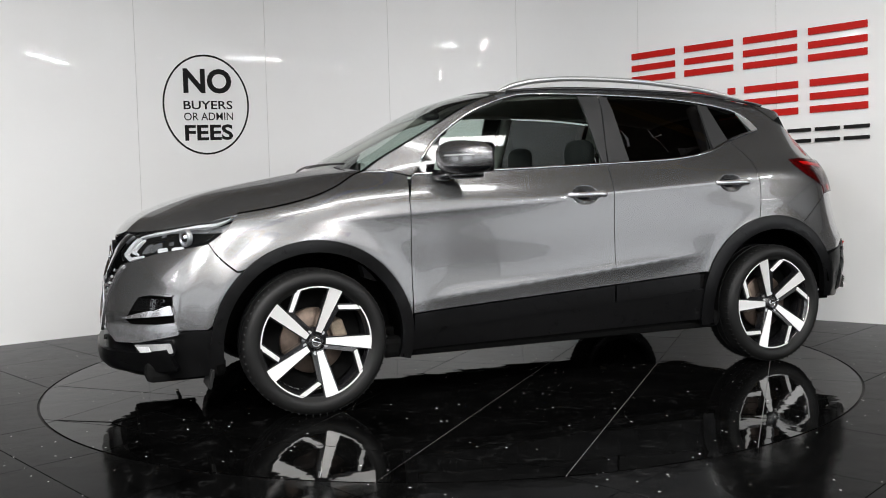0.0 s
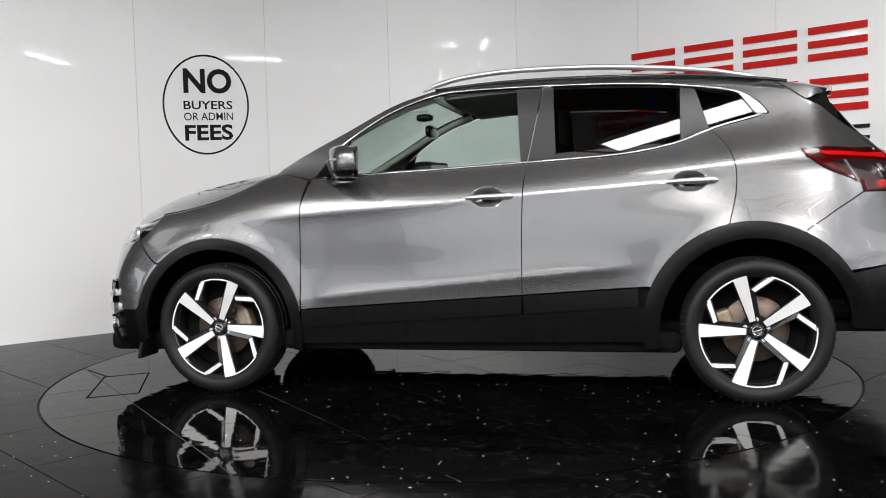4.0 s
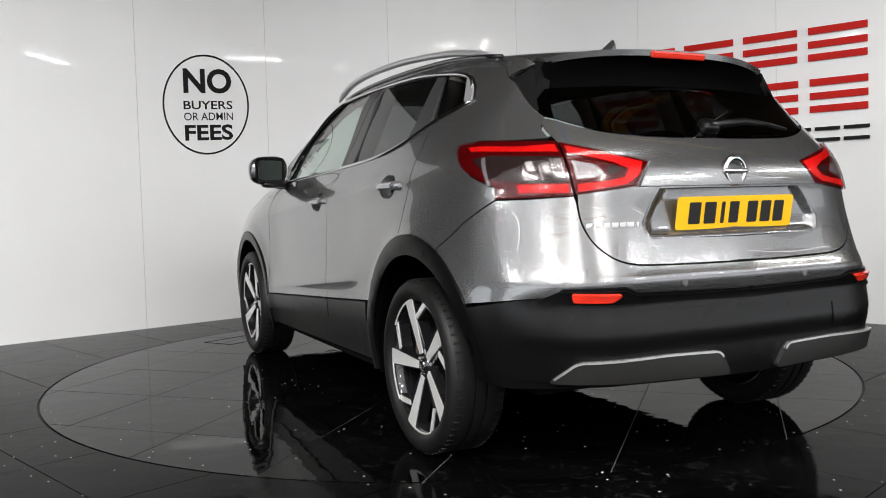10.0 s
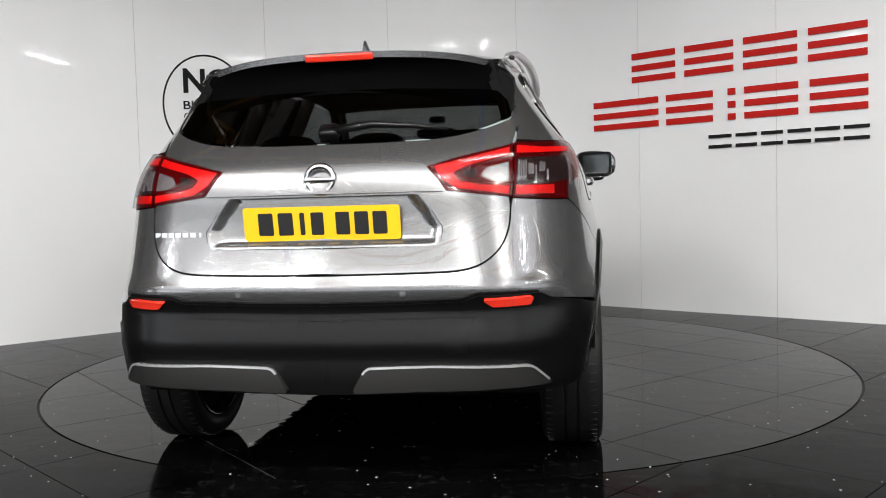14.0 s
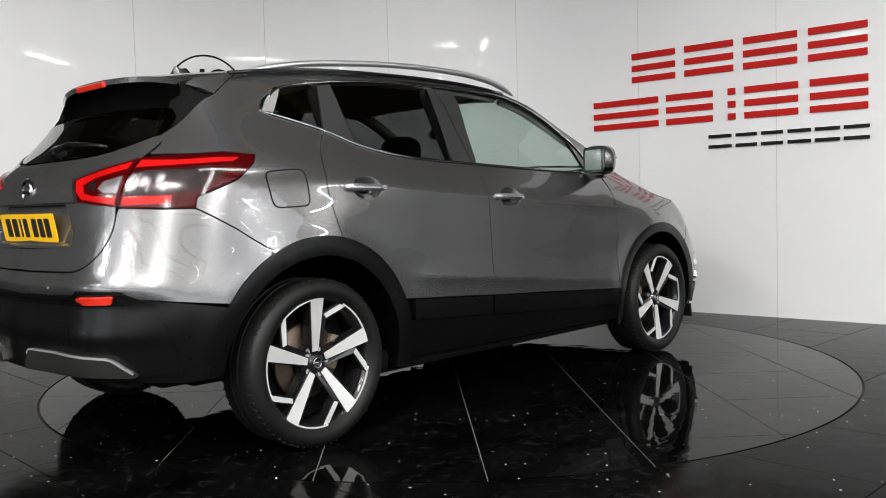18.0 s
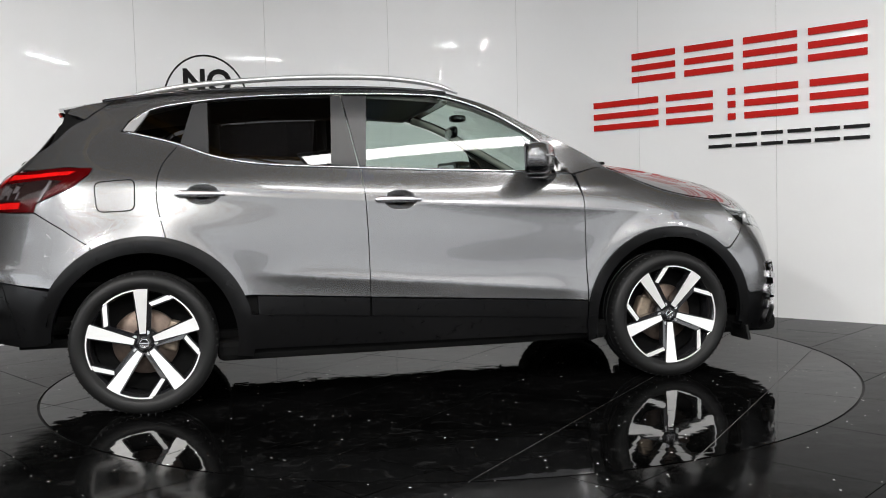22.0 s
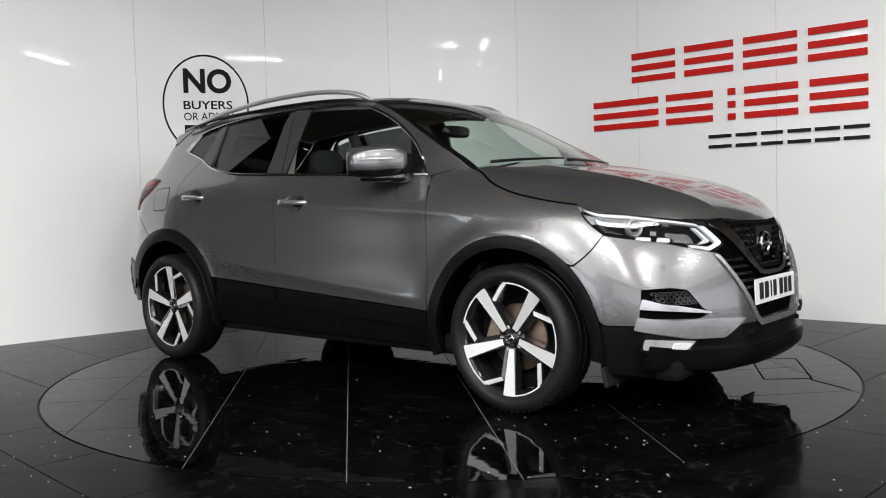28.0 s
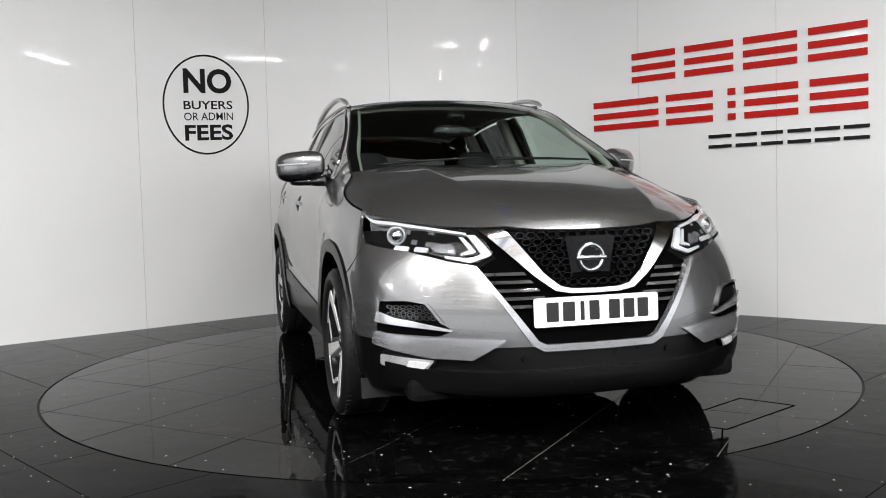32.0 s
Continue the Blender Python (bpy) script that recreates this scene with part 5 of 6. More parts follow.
for doors, (cx, cz), ring in ((DOORS_F, CUP_F, hole_f), (DOORS_R, CUP_R, hole_r)):
    for side, door in zip((1, -1), doors):
        sheet("handle_cup", cup(cx, cz), ring, M_PAINT, door, step=0.008, skirt=0, mirror=side < 0)
        bm = bmesh.new()
        x0, x1 = cx + .105, cx - .125
        n = 14
        rings = []
        for i in range(n + 1):
            t = i / n
            x = x0 + (x1 - x0) * t
            z = cz + 0.004 * t
            y = body(s_at_x(x, z), z)[0][1]
            out = 0.004 + 0.020 * min(1, 5 * t, 6 * (1 - t) + .35)
            h = 0.0115 + 0.006 * t if 0 < i < n else 0.008
            rings.append([bm.verts.new((x, side * (y + q[0]), z + q[1])) for q in ((-.004, -h), (out * .7, -h), (out, -h * .5), (out, h * .5), (out * .7, h), (-.004, h))])
        for a, b in zip(rings, rings[1:]):
            for k in range(6):
                bm.faces.new((a[k], a[(k + 1) % 6], b[(k + 1) % 6], b[k]))
        bm.faces.new(rings[0]), bm.faces.new(rings[-1])
        bmesh.ops.recalc_face_normals(bm, faces=bm.faces[:])
        flat(part("door_handle", bm, M_SILVER, door, "satin silver door handle"), 50)


def blob(bm, centre, size, power=3.0, rows=16, cols=28, keep=lambda v: True):
    """A rounded box: a ball pushed towards a block."""
    def r(c):
        return math.copysign(abs(c) ** (2 / power), c)
    grid = []
    for i in range(rows + 1):
        t = math.pi * (i / rows - 0.5)
        grid.append([bm.verts.new((centre[0] + size[0] * r(math.cos(t)) * r(math.cos(2 * math.pi * j / cols)), centre[1] + size[1] * r(math.cos(t)) * r(math.sin(2 * math.pi * j / cols)), centre[2] + size[2] * r(math.sin(t)))) for j in range(cols)])
    for a, b in zip(grid, grid[1:]):
        for j in range(cols):
            f = (a[j], a[(j + 1) % cols], b[(j + 1) % cols], b[j])
            if keep(sum((v.co for v in f), Vector()) / 4):
                bm.faces.new(f)
    bmesh.ops.remove_doubles(bm, verts=bm.verts[:], dist=1e-5)
    bmesh.ops.delete(bm, geom=[v for v in bm.verts if not v.link_faces], context="VERTS")
    bmesh.ops.recalc_face_normals(bm, faces=bm.faces[:])


for side in (1, -1):
    c = Vector((.600, side * .93, 1.158))
    bm = bmesh.new()
    blob(bm, c, (.072, .124, .080), 2.9)
    # the flat glass side faces rearwards, then the whole housing is swept back
    for v in bm.verts:
        v.co.z += 0.010 * max(0, min(1, (.98 - abs(v.co.y)) / .15))
        if v.co.x < .545:
            v.co.x = .545 + (v.co.x - .545) * 0.06
        v.co.x -= 0.50 * (abs(v.co.y) - .93)
    root = part("door_mirror", bm, M_PAINT, car, "grey door mirror housing with a slim indicator")
    bm = bmesh.new()
    blob(bm, c, (.074, .1255, .082), 2.9, keep=lambda q: q.z < 1.118)
    for v in bm.verts:
        v.co.z += 0.010 * max(0, min(1, (.98 - abs(v.co.y)) / .15))
        v.co.x = max(v.co.x, .541) - 0.50 * (abs(v.co.y) - .93)
    part("mirror_cap", bm, M_GLOSSBLACK, root, "gloss black lower mirror cap")
    bm = bmesh.new()
    blob(bm, (.595, side * .90, 1.080), (.060, .085, .022), 3.0, 10, 20)
    for v in bm.verts:
        v.co.x -= 0.50 * (abs(v.co.y) - .90)
    part("mirror_base", bm, M_GLOSSBLACK, root)
    bm = bmesh.new()
    tube(bm, [(.70, side * .800, 1.082), (.66, side * .850, 1.078), (.615, side * .90, 1.085)], lambda t: .030 - .008 * t, 10)
    part("mirror_arm", bm, M_GLOSSBLACK, root)
    bm = bmesh.new()
    prism(bm, rounded([(-.104, -.072), (.104, -.072), (.104, .070), (-.104, .070)], .025), 0.008, pose(.541, side * .935, 1.160, 90, 0, -90 + side * 26.5))
    part("mirror_frame", bm, M_GLOSSBLACK, root, smooth=False)
    bm = bmesh.new()
    prism(bm, rounded([(-.085, -.055), (.085, -.055), (.085, .053), (-.085, .053)], .018), 0.003, pose(.5335, side * .935, 1.160, 90, 0, -90 + side * 26.5))
    part("mirror_glass", bm, M_CHROME, root, "silvered mirror glass", smooth=False)
    bm = bmesh.new()
    pts = []
    for i in range(9):
        t = i / 8
        y = .90 + .140 * t
        pts.append((.600 + .0735 * (1 - (abs(y - .93) / .124) ** 2.9) ** (1 / 2.9) - .50 * (y - .93), side * y, 1.172 - .004 * t))
    tube(bm, pts, 0.0055, 6)
    part("indicator", bm, M_LED, root, "thin clear indicator strip")

# ---- roof rails, aerial, spoiler ----
for side in (1, -1):
    top_line = curve([(.26, .602, 1.520), (.16, .605, 1.556), (.02, .606, 1.583), (-.22, .604, 1.600), (-.62, .596, 1.596), (-1.05, .580, 1.564), (-1.28, .566, 1.528), (-1.40, .556, 1.500)], 6)
    bm = bmesh.new()
    tube(bm, [(x, side * y, z) for x, y, z in top_line], lambda t: 0.005 + 0.0085 * min(1, 9 * t, 9 * (1 - t)), 12, 1.5)
    rail = part("roof_rail", bm, M_SATIN, car, "satin aluminium roof rail")
    bm = bmesh.new()
    tube(bm, [(x, side * .582, float(ROOF_EDGE(x)[0]) + .002) for x in np.linspace(.2, -1.5, 16)], 0.009, 6)
    part("roof_gutter", bm, M_GLOSSBLACK, car)

bm = bmesh.new()
for i in range(13):
    t = i / 12
    x = -1.225 - .175 * t
    h = 0.070 * (t ** 1.3) if t < .93 else 0.070 * (1 - (t - .93) * 6)
    w = 0.026 * math.sin(math.pi * min(1, .12 + t * .62))
    z = float(ROOF_MID(x)[0]) - .004
    ring = [bm.verts.new((x - (.012 * k ** 2 if t > .4 else 0), w * (1 - .82 * k) * s, z + h * k)) for s in (1, -1) for k in ((0, .5, 1) if s > 0 else (1, .5, 0))]
    if i:
        for k in range(6):
            bm.faces.new((prev[k], prev[(k + 1) % 6], ring[(k + 1) % 6], ring[k]))
    else:
        bm.faces.new(ring)
    prev = ring
bm.faces.new(prev[::-1])
bmesh.ops.recalc_face_normals(bm, faces=bm.faces[:])
flat(part("aerial", bm, M_PAINT, car, "grey shark-fin roof aerial"), 40)


def spoiler_edge(a):
    """The spoiler's rear lip, a from side to side."""
    return -1.792 + 0.105 * abs(a) ** 2.2


lip_line = [(spoiler_edge(a), a) for a in np.linspace(-1, 1, 25)]
sheet("roof_spoiler", roof, [(-1.606, 1.0), (-1.606, -1.0)] + lip_line, M_PAINT, car, step=0.05, skirt=0.022, label="grey roof spoiler over the rear window")
bm = bmesh.new()
aa = np.linspace(-1, 1, 33)
lipp = roof(np.array([spoiler_edge(a) for a in aa]), aa)
rows = []
for k in range(9):
    t = k / 8
    row = []
    for a, p in zip(aa, lipp):
        zb = 1.338 - 0.040 * min(1, (abs(a) / .72) ** 2) + 0.006 * max(0, abs(a) - .8) / .2
        yb = a * .562
        xb = -1.812 + 0.125 * abs(a) ** 2.2
        bulge = math.sin(math.pi * t)
        row.append(bm.verts.new((p[0] + (xb - p[0]) * t + 0.055 * bulge * (1 - abs(a) ** 6) + .006, p[1] + (yb - p[1]) * t ** .7, p[2] - .012 + (zb - p[2] + .012) * t)))
    rows.append(row)
for a, b in zip(rows, rows[1:]):
    for i in range(len(aa) - 1):
        bm.faces.new((a[i], a[i + 1], b[i + 1], b[i]))
# the hollow's shade is put into its glossless near-black colour
under = part("spoiler_underside", bm, M_VOID, car, "spoiler underside coloured near black as a shaded hollow")
for side in (1, -1):
    bm = bmesh.new()
    q = [(-1.592, .548, 1.452), (lipp[-1][0] + .01, .530, 1.440), (-1.712, .572, 1.318), (-1.700, .585, 1.296)]
    vs = [bm.verts.new((x, side * y, z)) for x, y, z in q] + [bm.verts.new((x + .01, side * (y - .03), z)) for x, y, z in q]
    for i in range(4):
        bm.faces.new((vs[i], vs[(i + 1) % 4], vs[(i + 1) % 4 + 4], vs[i + 4]))
    bm.faces.new(vs[:4]), bm.faces.new(vs[4:])
    bmesh.ops.recalc_face_normals(bm, faces=bm.faces[:])
    part("spoiler_fin", bm, M_MATBLACK, car, smooth=False)
bm = bmesh.new()
box(bm, (.02, .246, .026), (-1.787, 0, 1.466), (0, -18, 0), bevel=.006)
part("high_brake_lamp", bm, M_REFLECTOR, car, "red high brake lamp", smooth=False)

# wipers
bm = bmesh.new()
c = body(s_at_y(-.01, 1.20, True), 1.20)[0]
tube(bm, [(c[0] - .03, -.005, 1.195), (c[0] - .035, -.15, 1.212), (c[0] - .01, -.28, 1.205), (c[0] + .005, -.40, 1.190)], lambda t: .016 - .010 * t, 8, .6)
box(bm, (.06, .07, .05), (c[0] - .012, 0.0, 1.190), (0, -40, 0), bevel=.015)
part("rear_wiper", bm, M_CLAD, car, "black rear wiper arm")
for y0, y1 in ((-.62, -.05), (-.02, .52)):
    bm = bmesh.new()
    pts = [windscreen(np.array([.02 + .035 * t]), np.array([(y0 + (y1 - y0) * t) / .74]))[0] + [.012, 0, .016] for t in np.linspace(0, 1, 8)]
    tube(bm, pts, lambda t: .009 - .004 * t, 6)
    part("windscreen_wiper", bm, M_CLAD, car)

tow = ry(*rounded([(-.396, .557), (-.468, .555), (-.467, .478), (-.395, .481)], .008))
sheet("tow_cover", body, tow, M_CLAD, car, lift=0.0235, skirt=0.005, step=0.03, label="small square towing eye cover")
for side in (1, -1):
    c = body(s_at_x(1.75, .500), .500)[0]
    bm = bmesh.new()
    bmesh.ops.create_cone(bm, cap_ends=True, segments=20, radius1=.011, radius2=.010, depth=.006, matrix=Matrix.Translation((c[0], side * c[1], .500)) @ pose(0, 0, 0, 0, 90, side * 72))
    part("parking_sensor", bm, M_PAINT, car, smooth=False)

# parking sensors
bm = bmesh.new()
for y in (.27, -.27):
    c = body(s_at_y(y, .668, True), .668)[0]
    m = Matrix.Translation((c[0] - .001, y, .668)) @ pose(0, 0, 0, 0, -90, 0)
    bmesh.ops.create_cone(bm, cap_ends=True, segments=20, radius1=.011, radius2=.010, depth=.004, matrix=m)
    part("parking_sensor", bm, M_PAINT, car, smooth=False)
    bm = bmesh.new()
for y, z in ((.30, .355), (-.30, .355)):
    c = body(s_at_y(y, z), z)[0]
    bmesh.ops.create_cone(bm, cap_ends=True, segments=20, radius1=.013, radius2=.011, depth=.02, matrix=Matrix.Translation((c[0] - .008, y, z)) @ pose(0, 0, 0, 0, 90, 0))
    part("parking_sensor", bm, M_CLAD, car, smooth=False)
    bm = bmesh.new()
bm.free()


# ---- wheels ----
TYRE_R = 0.333


def wheel_disc(outlines, depth0, depth1):
    bm = bmesh.new()
    for o in outlines:
        prism(bm, o, depth1 - depth0, Matrix(((-1, 0, 0, 0), (0, 0, 1, depth0), (0, 1, 0, 0), (0, 0, 0, 1))))
    bmesh.ops.recalc_face_normals(bm, faces=bm.faces[:])
    return bm


def turned(pts, a):
    c, s = math.cos(radians(a)), math.sin(radians(a))
    return [(x * c + y * s, -x * s + y * c) for x, y in pts]


def wheel(name):
    """Outer face towards +y. Five broad machined blades, each with a hooked edge beside it."""
    root = new(name)
    bm = bmesh.new()
    w = 0.106
    prof = [(.248, -w + .012), (.262, -w + .002), (.300, -w - .006), (.318, -w + .002), (TYRE_R - .004, -w + .018), (TYRE_R, -w + .045), (TYRE_R, -.028), (TYRE_R - .007, -.026), (TYRE_R - .007, -.019), (TYRE_R, -.017), (TYRE_R, .017), (TYRE_R - .007, .019), (TYRE_R - .007, .026), (TYRE_R, .028),
            (TYRE_R, w - .045), (TYRE_R - .004, w - .018), (.318, w - .002), (.306, w + .005), (.290, w + .008), (.272, w + .004), (.264, w - .002), (.256, w - .012), (.248, w - .018)]
    lathe(bm, prof, 96)
    tyre = part("tyre", bm, M_RUBBER, root, "black low-profile road tyre")
    flat(tyre, 40)
    bm = bmesh.new()
    for i in range(64):
        a = 2 * math.pi * i / 64
        for y, l in ((.072, .040), (-.072, .040)):
            box(bm, (.006, l, .007), (0, y, TYRE_R - .0044), bevel=0)
            vs = bm.verts[-8:]
            bmesh.ops.rotate(bm, cent=(0, 0, 0), matrix=Matrix.Rotation(a, 3, "Y"), verts=vs)
    tread = part("tread", bm, M_GAP, tyre, smooth=False)
    tread["kind"] = "stuff"
    bm = bmesh.new()
    lathe(bm, [(.250, -.10), (.252, .0), (.246, .04), (.248, .070), (.262, .084), (.266, .090), (.262, .093), (.250, .084), (.240, .070), (.236, .02), (.236, -.10), (.250, -.10)], 72)
    part("rim", bm, M_RIMBLACK, root, "gloss black alloy rim")
    bm = bmesh.new()
    lathe(bm, [(.02, -.035), (.236, -.035)], 48)
    part("wheel_back", bm, M_MATBLACK, root)
    blade = [(-.032, .2585), (.031, .2585), (.009, .046), (-.018, .046)]
    stub = [(-.173, .196), (-.152, .206), (-.152, .095), (-.170, .090)]
    arc = [(.2625 * math.cos(radians(a)), .2625 * math.sin(radians(a))) for a in np.linspace(96, 131.5, 12)] + [(.2500 * math.cos(radians(a)), .2500 * math.sin(radians(a))) for a in np.linspace(131.5, 96, 12)]
    web1 = [(-.037, .254), (.036, .254), (.014, .04), (-.024, .04)]
    web2 = [(-.180, .188), (-.146, .206), (-.146, .094), (-.014, .036), (-.035, .02), (-.176, .082)]

    def dish(bm):
        # the spokes sink towards the hub
        for v in bm.verts:
            v.co.y -= 0.22 * max(0, .16 - math.hypot(v.co.x, v.co.z)) * .9
        return bm
    for k in range(5):
        a = 72 * k
        part("spoke", dish(wheel_disc([turned(blade, a)], .0905, .0945)), M_MACHINED, root, "bright machined spoke", smooth=False)
        part("rim_edge", wheel_disc([turned(arc, a)], .0900, .0945), M_MACHINED, root, "bright machined rim edge", smooth=False)
        part("hooked_spoke", dish(wheel_disc([turned(stub, a)], .0855, .0890)), M_MACHINED, root, "bright machined hooked spoke", smooth=False)
        part("spoke_back", dish(wheel_disc([turned(web1, a)], .045, .0903)), M_RIMBLACK, root, smooth=False)
        part("spoke_back", dish(wheel_disc([turned(web2, a)], .040, .0853)), M_RIMBLACK, root, smooth=False)
    bm = bmesh.new()
    lathe(bm, [(0, -.05), (.070, -.05), (.070, .044), (.062, .058), (.034, .066), (.034, .070), (.0, .071)], 40)
    hub = part("hub", bm, M_RIMBLACK, root)
    bm = bmesh.new()
    lathe(bm, [(.030, .066), (.030, .074), (.024, .077), (.0215, .074), (0, .072)], 32)
    part("centre_cap", bm, M_RIMBLACK, hub)
    bm = bmesh.new()
    n = 32
    o = [(.0205 * math.cos(2 * math.pi * i / n), .0205 * math.sin(2 * math.pi * i / n)) for i in range(n)]
    lathe(bm, [(.017, .0745), (.0175, .079), (.0215, .079), (.022, .0745)], 32)
    box(bm, (.046, .004, .007), (0, .078, 0), bevel=.001)
    part("cap_ring", bm, M_CHROME, hub, "chrome cap ring")
    for k in range(5):
        a = radians(72 * k + 36)
        bm = bmesh.new()
        bmesh.ops.create_cone(bm, cap_ends=True, segments=6, radius1=.010, radius2=.009, depth=.02, matrix=pose(.052 * math.cos(a), .056, .052 * math.sin(a), 90, 0, 0))
        part("wheel_nut", bm, M_SATIN, hub, smooth=False)
    return root


def brake(x, side, rear):
    bm = bmesh.new()
    lathe(bm, [(.06, .0), (.150, .0), (.152, .004), (.152, .018), (.150, .022), (.06, .022)], 56)
    bmesh.ops.transform(bm, matrix=pose(x, side * .765, HUB, 0, 0, 0 if side > 0 else 180), verts=bm.verts[:])
    part("brake_disc", bm, M_DISC, car, "lightly rusted brake disc")
    bm = bmesh.new()
    box(bm, (.07, .07, .14), (x + (-.125 if not rear else .125) * (1 if side > 0 else 1), side * .775, HUB + .02), (0, 20, 0), bevel=.014)
    part("brake_caliper", bm, M_CALIPER, car, smooth=False)


first_wheel = wheel("wheel")
first_wheel.parent = car
first_wheel.matrix_basis = pose(FW, .782, HUB, 0, -22, 0)
for x, side, phase in ((RW, 1, 17), (RW, -1, 1), (FW, -1, 36)):
    w = copy_thing(first_wheel, pose(x, side * .782, HUB, 0, 0, 0 if side > 0 else 180) @ pose(0, 0, 0, 0, phase, 0))
    w.parent = car
for x in (FW, RW):
    for side in (1, -1):
        brake(x, side, x < 0)
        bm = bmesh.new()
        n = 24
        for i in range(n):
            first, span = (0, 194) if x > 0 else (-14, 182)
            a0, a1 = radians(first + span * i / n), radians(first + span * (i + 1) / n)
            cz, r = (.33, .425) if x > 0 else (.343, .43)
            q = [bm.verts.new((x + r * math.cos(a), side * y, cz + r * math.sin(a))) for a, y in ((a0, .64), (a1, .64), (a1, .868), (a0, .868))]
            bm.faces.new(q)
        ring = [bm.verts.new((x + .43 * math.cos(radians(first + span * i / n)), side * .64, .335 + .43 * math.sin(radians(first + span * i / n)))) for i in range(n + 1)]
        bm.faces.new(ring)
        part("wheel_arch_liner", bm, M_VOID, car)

# underside, deflectors ahead of the wheels
for name, size, at in (("underbody", (2.0, 1.62, .10), (0.0, 0, .265)), ("transmission_tunnel", (3.3, 0.92, .12), (0.0, 0, .295)), ("boot_tray", (.55, 1.30, .10), (-1.80, 0, .41)), ("engine_tray", (.35, 1.42, .10), (1.88, 0, .235))):
    bm = bmesh.new()
    box(bm, size, at, bevel=.03)
    part(name, bm, M_MATBLACK, car, "black underbody tray", smooth=False)
for side in (1, -1):
    for x, z, w in ((1.79, .205, .18),):
        bm = bmesh.new()
        box(bm, (.018, w, .085), (x, side * .76, z), (0, -12, 0), bevel=.004)
        part("wheel_deflector", bm, M_RUBBER, car, smooth=False)
bm = bmesh.new()
tube(bm, [(-1.55, -.42, .33), (-1.75, -.45, .34), (-1.90, -.46, .34)], .028, 14)
part("exhaust", bm, M_FIN, car)


# ---- cabin ----
def seat(x, y, name="front_seat"):
    bm = bmesh.new()
    blob(bm, (0, 0, .50), (.27, .25, .085), 3.5, 10, 20)
    root = part(name, bm, M_FABRIC, car, "dark fabric car seat")
    root.location = (x, y, 0)
    bm = bmesh.new()
    blob(bm, (0, 0, .30), (.075, .245, .31), 3.2, 14, 20)
    bmesh.ops.transform(bm, matrix=pose(-.27, 0, .52, 0, -16, 0), verts=bm.verts[:])
    part("backrest", bm, M_FABRIC, root)
    bm = bmesh.new()
    blob(bm, (-.485, 0, 1.205), (.05, .13, .085), 2.8, 10, 18)
    part("headrest", bm, M_FABRIC, root)
    for s in (-.05, .05):
        bm = bmesh.new()
        tube(bm, [(-.45, s, 1.09), (-.475, s, 1.16)], .006, 6)
        part("headrest_post", bm, M_SATIN, root)
    return root


seat(.12, .37), seat(.12, -.37)
bm = bmesh.new()
blob(bm, (-.78, 0, .50), (.28, .58, .10), 4, 10, 24)
bench = part("rear_bench", bm, M_FABRIC, car, "dark fabric rear bench")
bm = bmesh.new()
blob(bm, (0, 0, .28), (.09, .56, .30), 4, 12, 24)
bmesh.ops.transform(bm, matrix=pose(-1.02, 0, .52, 0, -20, 0), verts=bm.verts[:])
part("backrest", bm, M_FABRIC, bench)
for y in (-.38, 0, .38):
    bm = bmesh.new()
    blob(bm, (-1.24, y, 1.17), (.05, .13, .075), 2.8, 10, 18)
    part("headrest", bm, M_FABRIC, bench)
bm = bmesh.new()
prism(bm, curve([(1.04, .98), (.98, 1.045), (.82, 1.06), (.70, 1.035), (.62, .96), (.60, .80), (.70, .60), (1.04, .60)], 3, True), 1.42, Matrix(((1, 0, 0, 0), (0, 0, 1, -.71), (0, 1, 0, 0), (0, 0, 0, 1))))
dash = flat(part("dashboard", bm, M_DASH, car, "charcoal soft dashboard"), 40)
bm = bmesh.new()
blob(bm, (.70, -.37, 1.055), (.12, .19, .045), 3, 8, 16)
part("instrument_hood", bm, M_DASH, dash)
bm = bmesh.new()
n = 36
ringp = [(.185 * math.cos(2 * math.pi * i / n), .185 * math.sin(2 * math.pi * i / n)) for i in range(n)]
m = pose(.50, -.37, .94, 0, -66, 0)
for i in range(n):
    tube(bm, [m @ Vector((*ringp[i], 0)), m @ Vector((*ringp[(i + 1) % n], 0))], .0145, 8)
wheel_rim = part("steering_wheel", bm, M_DASH, car, "black leather steering wheel")
bm = bmesh.new()
blob(bm, (0, 0, 0), (.07, .085, .03), 3, 8, 16)
box(bm, (.03, .34, .016), (.01, 0, -.005), bevel=.005)
box(bm, (.16, .035, .016), (-.09, 0, -.005), bevel=.005)
bmesh.ops.transform(bm, matrix=m, verts=bm.verts[:])
part("steering_boss", bm, M_DASH, wheel_rim)
bm = bmesh.new()
blob(bm, (.36, 0, 1.365), (.022, .125, .036), 3, 8, 18)
mirror_in = part("interior_mirror", bm, M_GLOSSBLACK, car, "black interior mirror")
bm = bmesh.new()
blob(bm, (.40, 0, 1.448), (.05, .05, .022), 3, 8, 16)
part("sensor_housing", bm, M_GLOSSBLACK, mirror_in)


def lining(x, a):
    p = roof(x, a * .96)
    p[:, 2] -= 0.035
    return p


